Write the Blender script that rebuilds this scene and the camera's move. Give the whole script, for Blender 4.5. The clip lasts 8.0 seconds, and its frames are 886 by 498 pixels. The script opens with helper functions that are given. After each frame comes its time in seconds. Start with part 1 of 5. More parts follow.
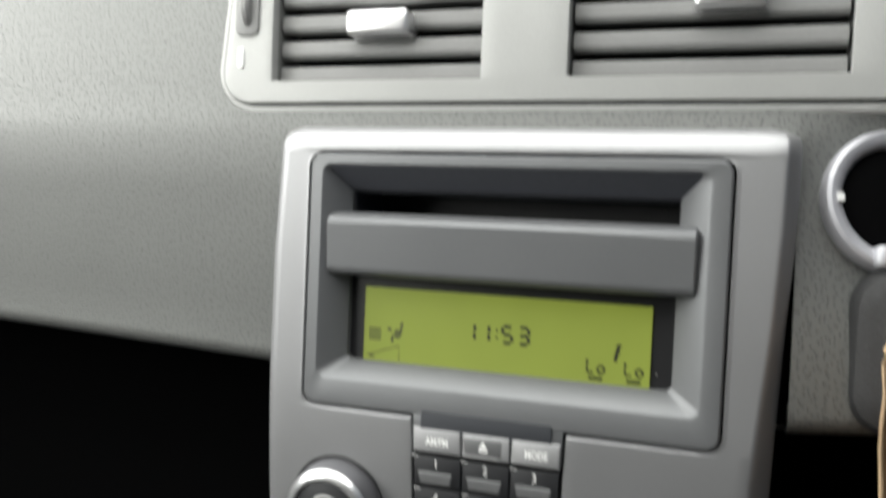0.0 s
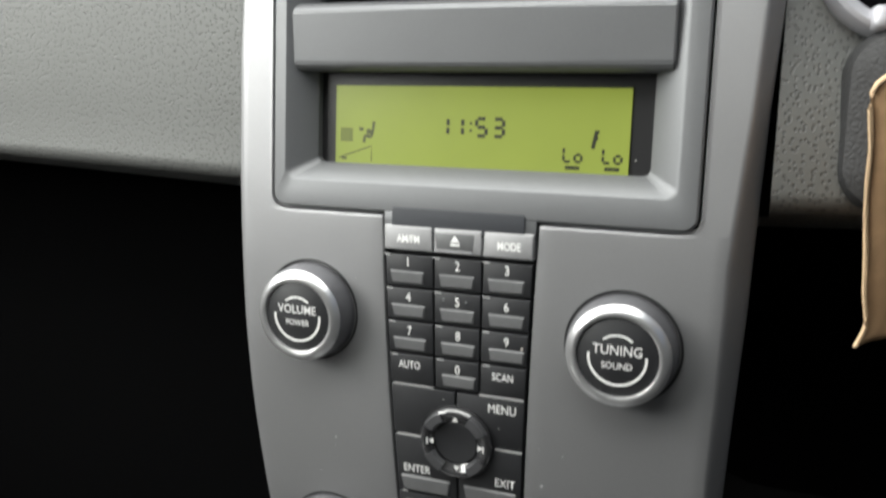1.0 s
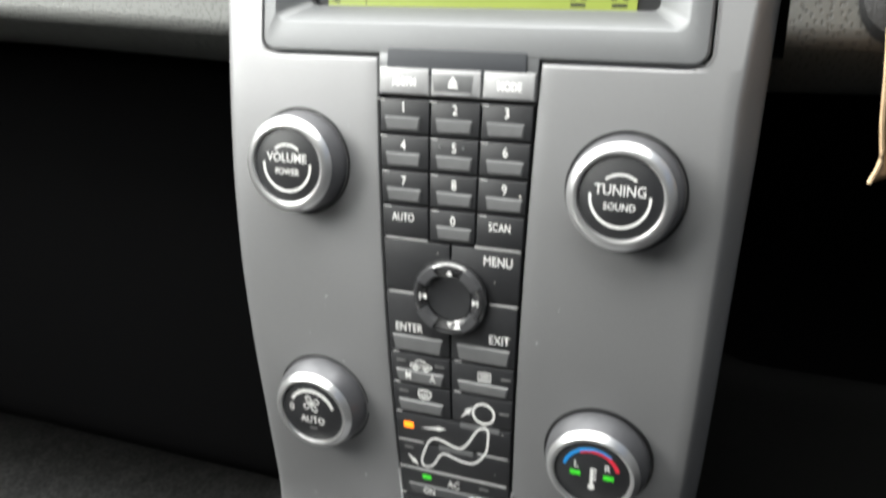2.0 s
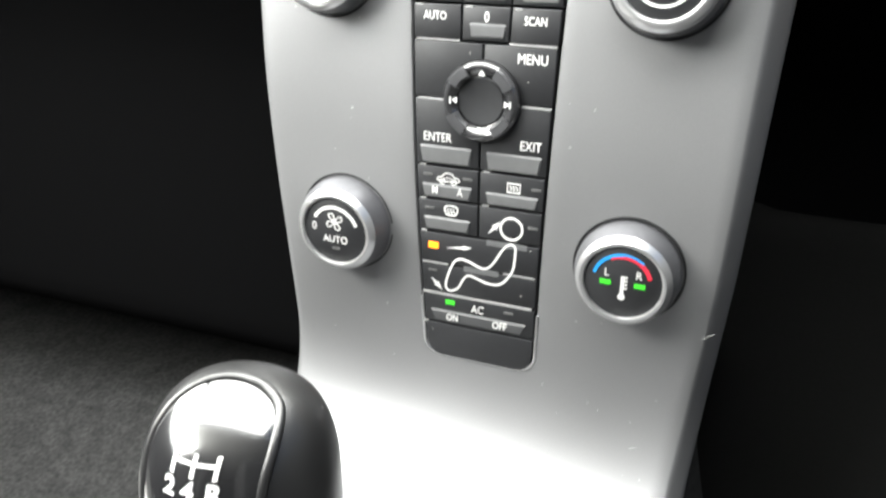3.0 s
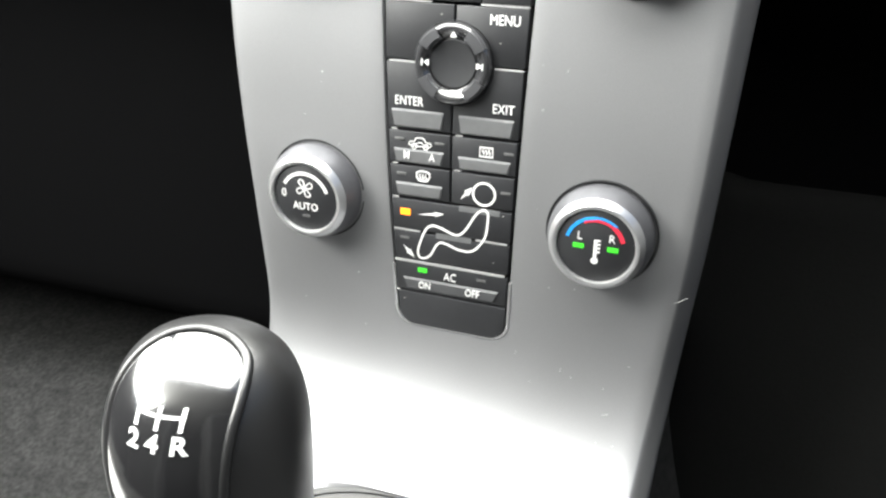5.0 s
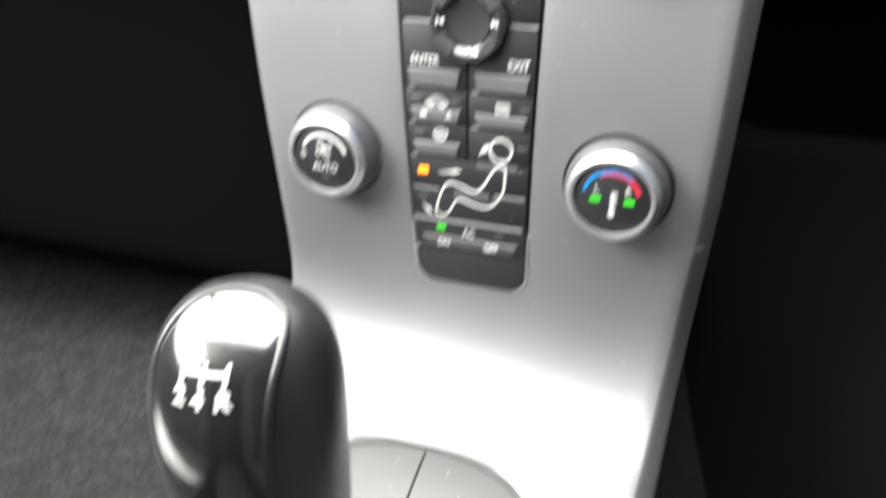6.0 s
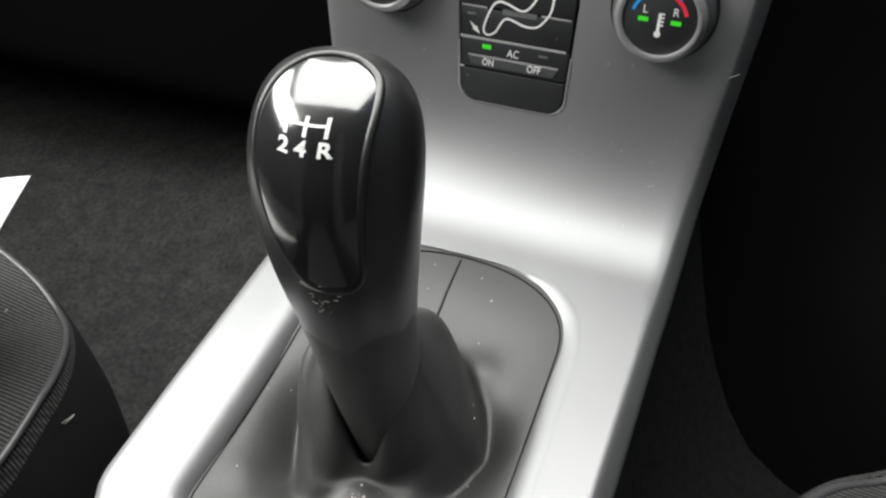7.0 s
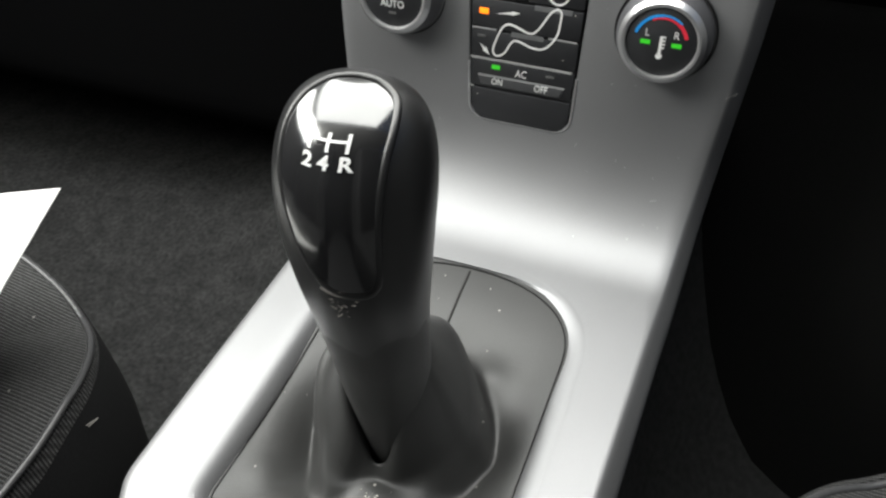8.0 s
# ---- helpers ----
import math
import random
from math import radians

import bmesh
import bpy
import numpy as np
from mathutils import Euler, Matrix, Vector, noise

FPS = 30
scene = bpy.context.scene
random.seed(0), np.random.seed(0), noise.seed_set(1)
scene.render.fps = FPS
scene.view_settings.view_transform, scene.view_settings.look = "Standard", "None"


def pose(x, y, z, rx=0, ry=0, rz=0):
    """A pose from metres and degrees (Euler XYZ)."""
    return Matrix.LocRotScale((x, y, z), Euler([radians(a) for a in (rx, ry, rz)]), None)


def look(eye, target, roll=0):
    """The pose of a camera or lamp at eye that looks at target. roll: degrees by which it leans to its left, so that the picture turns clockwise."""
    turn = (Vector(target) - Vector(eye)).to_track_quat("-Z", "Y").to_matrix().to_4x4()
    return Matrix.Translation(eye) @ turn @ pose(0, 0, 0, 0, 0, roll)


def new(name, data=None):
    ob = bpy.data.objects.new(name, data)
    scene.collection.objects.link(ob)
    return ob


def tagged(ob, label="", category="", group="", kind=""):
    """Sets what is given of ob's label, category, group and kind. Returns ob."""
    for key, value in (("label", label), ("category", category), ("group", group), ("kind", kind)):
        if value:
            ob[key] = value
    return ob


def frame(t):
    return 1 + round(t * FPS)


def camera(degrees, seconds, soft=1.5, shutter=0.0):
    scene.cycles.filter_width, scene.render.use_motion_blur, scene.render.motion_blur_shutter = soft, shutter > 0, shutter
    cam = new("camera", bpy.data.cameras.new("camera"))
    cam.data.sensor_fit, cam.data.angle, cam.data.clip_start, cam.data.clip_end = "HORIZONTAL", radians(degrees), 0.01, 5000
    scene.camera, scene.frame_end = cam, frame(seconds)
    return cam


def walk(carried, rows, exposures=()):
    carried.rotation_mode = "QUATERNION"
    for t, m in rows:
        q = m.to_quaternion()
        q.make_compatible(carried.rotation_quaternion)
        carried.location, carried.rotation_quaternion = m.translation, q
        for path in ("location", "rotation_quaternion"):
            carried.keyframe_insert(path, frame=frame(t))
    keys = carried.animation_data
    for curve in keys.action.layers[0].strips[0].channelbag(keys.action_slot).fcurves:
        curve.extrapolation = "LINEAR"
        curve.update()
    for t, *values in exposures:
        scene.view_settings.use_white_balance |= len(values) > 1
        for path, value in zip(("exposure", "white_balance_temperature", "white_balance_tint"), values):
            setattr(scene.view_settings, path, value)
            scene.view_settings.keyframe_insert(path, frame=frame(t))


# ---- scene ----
from mathutils.bvhtree import BVHTree

cam = camera(55.7, 8.0, soft=2.4, shutter=0.55)
PATH = [
    (0, (0.0949, -0.2319, 0.7653), (-0.0038, 0.0269, 0.6502), -5.16),
    (0.2, (0.0986, -0.2343, 0.7536), (0.0013, 0.0211, 0.6301), -5.48),
    (0.5, (0.1088, -0.2307, 0.7324), (0.0054, 0.0186, 0.6015), -6.03),
    (1, (0.1157, -0.2337, 0.7081), (0.0090, 0.0095, 0.5686), -6.73),
    (1.5, (0.1132, -0.2401, 0.6838), (0.0085, 0.0027, 0.5420), -6.10),
    (1.9, (0.1138, -0.2434, 0.6675), (0.0108, -0.0066, 0.5156), -5.66),
    (2, (0.1139, -0.2439, 0.6649), (0.0112, -0.0081, 0.5104), -5.59),
    (2.2, (0.1105, -0.2486, 0.6516), (0.0092, -0.0162, 0.4911), -5.06),
    (3.3, (0.1124, -0.2764, 0.5988), (0.0077, -0.0482, 0.4346), -4.59),
    (3.5, (0.1119, -0.2760, 0.5996), (0.0102, -0.0471, 0.4346), -4.41),
    (4, (0.1116, -0.2737, 0.5982), (0.0119, -0.0433, 0.4340), -4.07),
    (4.5, (0.1113, -0.2766, 0.5917), (0.0151, -0.0459, 0.4257), -3.54),
    (4.7, (0.1117, -0.2758, 0.5905), (0.0162, -0.0453, 0.4238), -3.40),
    (5.8, (0.1144, -0.2765, 0.6015), (0.0201, -0.0457, 0.4348), -4.32),
    (6, (0.1106, -0.2823, 0.5978), (0.0151, -0.0621, 0.4178), -5.56),
    (6.2, (0.1058, -0.3038, 0.5956), (0.0095, -0.0937, 0.4044), -4.89),
    (6.5, (0.1014, -0.3187, 0.5963), (0.0119, -0.1179, 0.3921), -3.84),
    (7, (0.0986, -0.3257, 0.5888), (0.0162, -0.1296, 0.3772), -2.37),
    (7.5, (0.1003, -0.3273, 0.5927), (0.0165, -0.1303, 0.3825), -2.67),
    (8, (0.1021, -0.3385, 0.5984), (0.0161, -0.1394, 0.3912), -2.46),
]
EXPOSURES = [(0.0, -0.46), (1.0, -0.16), (2.0, 0.44), (3.3, 1.40), (6.0, 1.30), (6.6, 0.42), (7.0, 0.05), (8.0, 0.0)]
walk(cam, [(t, look(eye, target, roll)) for t, eye, target, roll in PATH], EXPOSURES)

# ---- world and light: an overcast sky through the car's windows ----
world = bpy.data.worlds.new("sky")
scene.world = world
world.use_nodes = True
sky = world.node_tree.nodes.new("ShaderNodeTexSky")
sky.sky_type, sky.sun_disc = "NISHITA", False
sky.sun_elevation, sky.sun_rotation = radians(50), radians(200)
backdrop = world.node_tree.nodes["Background"]
backdrop.inputs["Strength"].default_value = 0.06
world.node_tree.links.new(sky.outputs["Color"], backdrop.inputs["Color"])

sun = new("sun", bpy.data.lights.new("sun", "SUN"))
sun.data.energy, sun.data.angle, sun.data.color = 0.5, radians(25), (1.0, 0.97, 0.93)
sun.matrix_world = look((0.3, 1.2, 2.6), (0, 0, 0.5))


def window_lamp(name, place, target, width, height, power):
    lamp = new(name, bpy.data.lights.new(name, "AREA"))
    lamp.data.shape, lamp.data.size, lamp.data.size_y = "RECTANGLE", width, height
    lamp.data.energy, lamp.data.color = power, (0.983, 0.992, 0.942)
    lamp.matrix_world = look(place, target)
    return lamp


window_lamp("windscreen_daylight", (-0.17, 0.200, 1.030), (-0.17, -0.080, 0.070), 0.84, 1.05, 22.5)
window_lamp("passenger_window_daylight", (-0.73, -0.22, 1.01), (0.0, 0.0, 0.68), 0.92, 0.36, 17.0)

# ---- materials ----


def material(name, colour, roughness=0.6, metal=0.0, vary=0.08, grain=0.0, scale=400.0, bump=0.0, bump_scale=800.0,
             wear=0.06, wear_scale=12.0, coat=0.0, rough_vary=0.08, specular=0.5):
    """A painted or moulded surface with fine grain, broad uneven wear and relief."""
    m = bpy.data.materials.new(name)
    m.use_nodes = True
    nodes, links = m.node_tree.nodes, m.node_tree.links
    shader = nodes["Principled BSDF"]
    shader.inputs["Metallic"].default_value = metal
    shader.inputs["Specular IOR Level"].default_value = specular
    shader.inputs["Coat Weight"].default_value = coat
    shader.inputs["Coat Roughness"].default_value = 0.08
    place = nodes.new("ShaderNodeTexCoord")
    fine = nodes.new("ShaderNodeTexNoise")
    fine.inputs["Scale"].default_value, fine.inputs["Detail"].default_value = scale, 3
    broad = nodes.new("ShaderNodeTexNoise")
    broad.inputs["Scale"].default_value, broad.inputs["Detail"].default_value = wear_scale, 5
    for tex in (fine, broad):
        links.new(place.outputs["Object"], tex.inputs["Vector"])

    def shift(source, amount):
        node = nodes.new("ShaderNodeMapRange")
        node.inputs["From Min"].default_value, node.inputs["From Max"].default_value = 0.25, 0.75
        node.inputs["To Min"].default_value, node.inputs["To Max"].default_value = 1 - amount, 1 + amount
        links.new(source.outputs["Fac"], node.inputs["Value"])
        return node

    both = nodes.new("ShaderNodeMath")
    both.operation = "MULTIPLY"
    links.new(shift(fine, vary).outputs["Result"], both.inputs[0])
    links.new(shift(broad, wear).outputs["Result"], both.inputs[1])
    tint = nodes.new("ShaderNodeVectorMath")
    tint.operation = "SCALE"
    tint.inputs[0].default_value = colour
    links.new(both.outputs["Value"], tint.inputs["Scale"])
    links.new(tint.outputs["Vector"], shader.inputs["Base Color"])
    rough = nodes.new("ShaderNodeMath")
    rough.operation = "MULTIPLY"
    rough.inputs[1].default_value = roughness
    links.new(shift(broad, rough_vary).outputs["Result"], rough.inputs[0])
    links.new(rough.outputs["Value"], shader.inputs["Roughness"])
    if bump:
        relief = nodes.new("ShaderNodeTexNoise")
        relief.inputs["Scale"].default_value, relief.inputs["Detail"].default_value = bump_scale, 2
        links.new(place.outputs["Object"], relief.inputs["Vector"])
        node = nodes.new("ShaderNodeBump")
        node.inputs["Strength"].default_value, node.inputs["Distance"].default_value = bump, 0.0006
        links.new(relief.outputs["Fac"], node.inputs["Height"])
        links.new(node.outputs["Normal"], shader.inputs["Normal"])
    return m


def leather_grain(name, colour, roughness, cell=330.0, strength=0.5, specular=0.4, stretch=(1, 1, 1), sheen=0.0, pits=False):
    """Moulded leather grain: pebbles parted by fine creases."""
    m = material(name, colour, roughness, vary=0.06, scale=900, wear=0.07, wear_scale=6, specular=specular)
    nodes, links = m.node_tree.nodes, m.node_tree.links
    place, squeeze = nodes.new("ShaderNodeTexCoord"), nodes.new("ShaderNodeMapping")
    squeeze.inputs["Scale"].default_value = stretch
    links.new(place.outputs["Object"], squeeze.inputs["Vector"])
    cells = nodes.new("ShaderNodeTexVoronoi")
    cells.feature, cells.inputs["Scale"].default_value = ("F1" if pits else "DISTANCE_TO_EDGE"), cell
    links.new(squeeze.outputs["Vector"], cells.inputs["Vector"])
    if pits:
        cells.voronoi_dimensions = "2D"
    edge = nodes.new("ShaderNodeMapRange")
    edge.inputs["From Max"].default_value = 0.32 if pits else 0.25
    links.new(cells.outputs["Distance"], edge.inputs["Value"])
    node = nodes.new("ShaderNodeBump")
    node.inputs["Strength"].default_value, node.inputs["Distance"].default_value = strength, 0.0005
    links.new(edge.outputs["Result"], node.inputs["Height"])
    shader = nodes["Principled BSDF"]
    # the shade inside the pits is also painted into the base colour
    if pits:
        tint = shader.inputs["Base Color"].links[0].from_socket
        depth, grained = nodes.new("ShaderNodeMapRange"), nodes.new("ShaderNodeVectorMath")
        depth.inputs["To Min"].default_value, depth.inputs["To Max"].default_value = 0.50, 1.0
        grained.operation = "SCALE"
        links.new(edge.outputs["Result"], depth.inputs["Value"])
        links.new(tint, grained.inputs[0])
        links.new(depth.outputs["Result"], grained.inputs["Scale"])
        links.new(grained.outputs["Vector"], shader.inputs["Base Color"])
    shader.inputs["Sheen Weight"].default_value = sheen
    links.new(node.outputs["Normal"], shader.inputs["Normal"])
    return m


def glowing(name, colour, strength, base=(0.1, 0.1, 0.1)):
    m = bpy.data.materials.new(name)
    m.use_nodes = True
    nodes, links = m.node_tree.nodes, m.node_tree.links
    shader = nodes["Principled BSDF"]
    shader.inputs["Base Color"].default_value = (*base, 1)
    shader.inputs["Roughness"].default_value = 0.35
    shader.inputs["Emission Color"].default_value = (*colour, 1)
    place, cloud, span = nodes.new("ShaderNodeTexCoord"), nodes.new("ShaderNodeTexNoise"), nodes.new("ShaderNodeMapRange")
    cloud.inputs["Scale"].default_value = 30
    span.inputs["To Min"].default_value, span.inputs["To Max"].default_value = strength * 0.85, strength * 1.15
    links.new(place.outputs["Object"], cloud.inputs["Vector"])
    links.new(cloud.outputs["Fac"], span.inputs["Value"])
    links.new(span.outputs["Result"], shader.inputs["Emission Strength"])
    return m


def woven(name, colour, pitch, strength=0.8):
    """Ribbed mesh upholstery."""
    m = material(name, colour, 0.85, vary=0.25, scale=500, wear=0.15, wear_scale=9, specular=0.25)
    nodes, links = m.node_tree.nodes, m.node_tree.links
    place = nodes.new("ShaderNodeTexCoord")
    heights = []
    for axis in ("X", "Y"):
        wave = nodes.new("ShaderNodeTexWave")
        wave.bands_direction, wave.wave_profile = axis, "SIN"
        wave.inputs["Scale"].default_value = (0.36 if axis == "Y" else 0.62) / pitch
        wave.inputs["Distortion"].default_value = 0.6
        wave.inputs["Detail Scale"].default_value = 60
        links.new(place.outputs["Object"], wave.inputs["Vector"])
        heights.append(wave)
    join = nodes.new("ShaderNodeMath")
    join.operation = "MULTIPLY"
    threads = nodes.new("ShaderNodeMapRange")
    threads.inputs["To Min"].default_value = 0.45
    links.new(heights[0].outputs["Fac"], threads.inputs["Value"])
    links.new(threads.outputs["Result"], join.inputs[0])
    links.new(heights[1].outputs["Fac"], join.inputs[1])
    shader = nodes["Principled BSDF"]
    tint = shader.inputs["Base Color"].links[0].from_socket
    gaps, weave = nodes.new("ShaderNodeMapRange"), nodes.new("ShaderNodeVectorMath")
    gaps.inputs["To Min"].default_value, gaps.inputs["To Max"].default_value = 0.12, 1.9
    weave.operation = "SCALE"
    links.new(join.outputs["Value"], gaps.inputs["Value"])
    links.new(tint, weave.inputs[0])
    links.new(gaps.outputs["Result"], weave.inputs["Scale"])
    links.new(weave.outputs["Vector"], shader.inputs["Base Color"])
    node = nodes.new("ShaderNodeBump")
    node.inputs["Strength"].default_value, node.inputs["Distance"].default_value = strength, 0.0012
    links.new(join.outputs["Value"], node.inputs["Height"])
    links.new(node.outputs["Normal"], nodes["Principled BSDF"].inputs["Normal"])
    return m


SILVER = material("satin_silver_paint", (0.284, 0.284, 0.291), 0.495, 0.64, vary=0.05, scale=2500, bump=0.06, bump_scale=3000, wear=0.04)
SILVER_RING = material("satin_silver_ring", (0.72, 0.72, 0.73), 0.30, 0.85, vary=0.03, bump=0.03, bump_scale=2500, wear=0.05, wear_scale=60)
SKIRT = material("dark_silver_skirt", (0.15, 0.15, 0.16), 0.38, 0.6, vary=0.04, wear=0.08, wear_scale=50)
CORE = leather_grain("charcoal_plastic", (0.026, 0.026, 0.027), 0.62, 420, 0.3)
BEZEL = material("graphite_plastic", (0.132, 0.135, 0.140), 0.43, 0.30, vary=0.05, scale=1800, bump=0.10, bump_scale=2200, wear=0.05)
DASH = leather_grain("grey_grained_dash_skin", (0.140, 0.143, 0.138), 0.47, 430, 0.62, stretch=(1.0, 0.85, 1.0), pits=True)
DASH_SMOOTH = material("grey_vent_trim", (0.30, 0.302, 0.295), 0.42, 0.1, vary=0.05, scale=1500, bump=0.08, bump_scale=1800)
BLADE = material("grey_vent_blade", (0.165, 0.165, 0.163), 0.45, vary=0.06, scale=900, bump=0.05)
BLACK = material("black_plastic", (0.011, 0.011, 0.012), 0.42, vary=0.08, bump=0.10, bump_scale=2500)
KEY = material("black_key_plastic", (0.017, 0.0175, 0.0195), 0.52, vary=0.08, bump=0.08, bump_scale=2500, wear=0.10, wear_scale=50)
TAB = material("grey_key_tab", (0.118, 0.119, 0.122), 0.45, vary=0.06, bump=0.06, bump_scale=2500, wear=0.08, wear_scale=60)
TAB_DARK = material("charcoal_key_tab", (0.062, 0.063, 0.066), 0.45, vary=0.06, bump=0.06, bump_scale=2500, wear=0.08, wear_scale=60)
KEY_SILVER = material("silver_key", (0.29, 0.29, 0.295), 0.58, 0.1, vary=0.05, wear=0.06, wear_scale=60)
LINE = material("pale_line_print", (0.34, 0.34, 0.34), 0.5, vary=0.08)
WHITE = material("white_print", (0.76, 0.76, 0.75), 0.5, vary=0.05)
GREY_PRINT = material("dim_lamp_lens", (0.10, 0.10, 0.10), 0.35, vary=0.05)
RED_PRINT = material("red_print", (0.75, 0.03, 0.06), 0.45, vary=0.05)
BLUE_PRINT = material("blue_print", (0.02, 0.30, 0.75), 0.45, vary=0.05)
LCD = glowing("backlit_green_lcd", (0.36, 0.44, 0.055), 0.55, (0.10, 0.12, 0.03))
LCD_INK = material("lcd_dark_segment", (0.014, 0.016, 0.007), 0.5, vary=0.1)
LCD_FAINT = material("lcd_faint_segment", (0.055, 0.064, 0.018), 0.5, vary=0.1)
AMBER = glowing("amber_lamp", (1.0, 0.22, 0.01), 2.2, (0.3, 0.1, 0.0))
GREEN = glowing("green_lamp", (0.05, 0.70, 0.02), 0.62, (0.02, 0.2, 0.02))
GLOSS_BLACK = material("gloss_black_knob_cap", (0.012, 0.012, 0.013), 0.17, vary=0.05, coat=1.0, specular=1.0, bump=0.02, bump_scale=300, rough_vary=0.3, wear_scale=90)
KNOB_LEATHER = leather_grain("black_knob_leather", (0.012, 0.012, 0.0125), 0.37, 1500, 0.05, specular=0.8)
BOOT = leather_grain("black_gaiter_leather", (0.028, 0.028, 0.0274), 0.50, 900, 0.10, specular=0.72)
SEAM = material("black_stitched_seam", (0.006, 0.006, 0.006), 0.8)
SCUFF = material("worn_grey_scuff", (0.16, 0.15, 0.14), 0.8, vary=0.4, scale=900)
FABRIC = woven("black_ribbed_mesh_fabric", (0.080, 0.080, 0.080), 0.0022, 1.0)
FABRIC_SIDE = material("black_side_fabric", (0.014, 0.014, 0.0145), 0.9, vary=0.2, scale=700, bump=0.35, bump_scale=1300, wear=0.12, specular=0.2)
COLLAR = material("satin_lilac_collar", (0.44, 0.44, 0.47), 0.48, 0.3, vary=0.04, wear=0.06, wear_scale=50)
PIPING = material("black_seat_piping", (0.055, 0.055, 0.057), 0.32, vary=0.10, bump=0.1, bump_scale=1500)
CARPET = material("charcoal_carpet", (0.031, 0.031, 0.031), 0.95, vary=0.40, scale=240, bump=1.0, bump_scale=300, wear=0.30, wear_scale=50, specular=0.1)
PAPER = material("white_paper", (0.80, 0.80, 0.78), 0.7, vary=0.02, wear=0.02, bump=0.05, bump_scale=300)
KRAFT = material("brown_kraft_paper", (0.42, 0.26, 0.14), 0.6, vary=0.08, scale=200, wear=0.18, wear_scale=45, bump=0.3, bump_scale=150)
KRAFT_EDGE = material("pale_paper_edge", (0.62, 0.44, 0.27), 0.6, vary=0.1)
HEADLINER = material("pale_grey_headliner", (0.42, 0.42, 0.40), 0.95, vary=0.1, bump=0.3, bump_scale=600, specular=0.1)
TRIM_DARK = material("dark_door_trim", (0.035, 0.035, 0.036), 0.7, vary=0.1, bump=0.2)
DUST = material("pale_dust", (0.45, 0.43, 0.40), 0.9, vary=0.3)
SLOT = material("slot_shade_blue_grey", (0.055, 0.058, 0.070), 0.6, vary=0.08, bump=0.1, bump_scale=1800)
SLOT_DOOR = material("smooth_blue_grey_slot_door", (0.034, 0.036, 0.041), 0.60, vary=0.05, specular=0.25, bump=0.05, bump_scale=1800)
VOID = material("gap_shade_black", (0.004, 0.004, 0.0045), 0.8, vary=0.1, specular=0.15)
SHADE = material("near_black_shade_and_dial", (0.0022, 0.0022, 0.0024), 0.9, vary=0.15, bump=0.2, specular=0.02)
LOWER_SHADE = material("lower_shade_charcoal", (0.0048, 0.0048, 0.0046), 0.8, vary=0.15, bump=0.2, specular=0.15)
FOOTWELL_DARK = material("dark_driver_footwell", (0.028, 0.028, 0.028), 0.9, vary=0.25, scale=200, bump=0.5, bump_scale=300, specular=0.06)
SCRATCH = material("pale_scratch", (0.55, 0.55, 0.55), 0.6)

# ---- building helpers ----
MM = 0.001


def part(name, bm, mat, parent=None, label="", smooth=True):
    """One mesh object made of a bmesh; parent: the thing or part that it belongs to."""
    data = bpy.data.meshes.new(name)
    bmesh.ops.recalc_face_normals(bm, faces=bm.faces)
    bm.to_mesh(data)
    bm.free()
    for poly in data.polygons:
        poly.use_smooth = smooth
    if smooth:
        data.set_sharp_from_angle(angle=radians(38))
    data.materials.append(mat)
    ob = new(name, data)
    ob.parent = parent
    if label:
        ob["label"] = label
    return ob


def thing(name, m=None, label="", category="", group="", kind=""):
    ob = new(name)
    ob.empty_display_size = 0.02
    ob.matrix_world = m or Matrix()
    return tagged(ob, label, category, group, kind)


def box(bm, x0, x1, y0, y1, z0, z1, bevel=0.0, segments=2):
    """A box, with its edges rounded."""
    made = bmesh.ops.create_cube(bm, size=1.0)["verts"]
    for v in made:
        v.co = Vector(((x0 + x1) / 2 + v.co.x * (x1 - x0), (y0 + y1) / 2 + v.co.y * (y1 - y0), (z0 + z1) / 2 + v.co.z * (z1 - z0)))
    if bevel:
        edges = list({e for v in made for e in v.link_edges})
        bmesh.ops.bevel(bm, geom=edges, offset=bevel, segments=segments, affect="EDGES", profile=0.6)
    return bm


def plate(bm, outline, z0, z1, edge=0.0, hollow=False):
    """A prism on an outline of (x, y), with its upper rim chamfered inwards by edge."""
    n = len(outline)
    cx, cy = sum(p[0] for p in outline) / n, sum(p[1] for p in outline) / n
    rings = [(0.0, z0), (0.0, z1 - edge)]
    if edge:
        rings += [(edge * 0.3, z1 - edge * 0.3), (edge, z1)]
    rows = []
    for inset, z in rings:
        row = []
        for i, (x, y) in enumerate(outline):
            ax, ay = outline[i - 1]
            bx, by = outline[(i + 1) % n]
            d1, d2 = Vector((x - ax, y - ay)), Vector((bx - x, by - y))
            d1, d2 = (d1.normalized() if d1.length else d2.normalized()), (d2.normalized() if d2.length else d1.normalized())
            side = Vector((-(d1.y + d2.y), d1.x + d2.x))
            side = side.normalized() if side.length else Vector((0, 0))
            if side.dot(Vector((cx - x, cy - y))) < 0 and not hollow:
                side = -side
            row.append(bm.verts.new((x + side.x * inset, y + side.y * inset, z)))
        rows.append(row)
    for a, b in zip(rows, rows[1:]):
        for i in range(n):
            bm.faces.new((a[i], a[(i + 1) % n], b[(i + 1) % n], b[i]))
    bm.faces.new(rows[-1])
    bm.faces.new(list(reversed(rows[0])))
    return bm


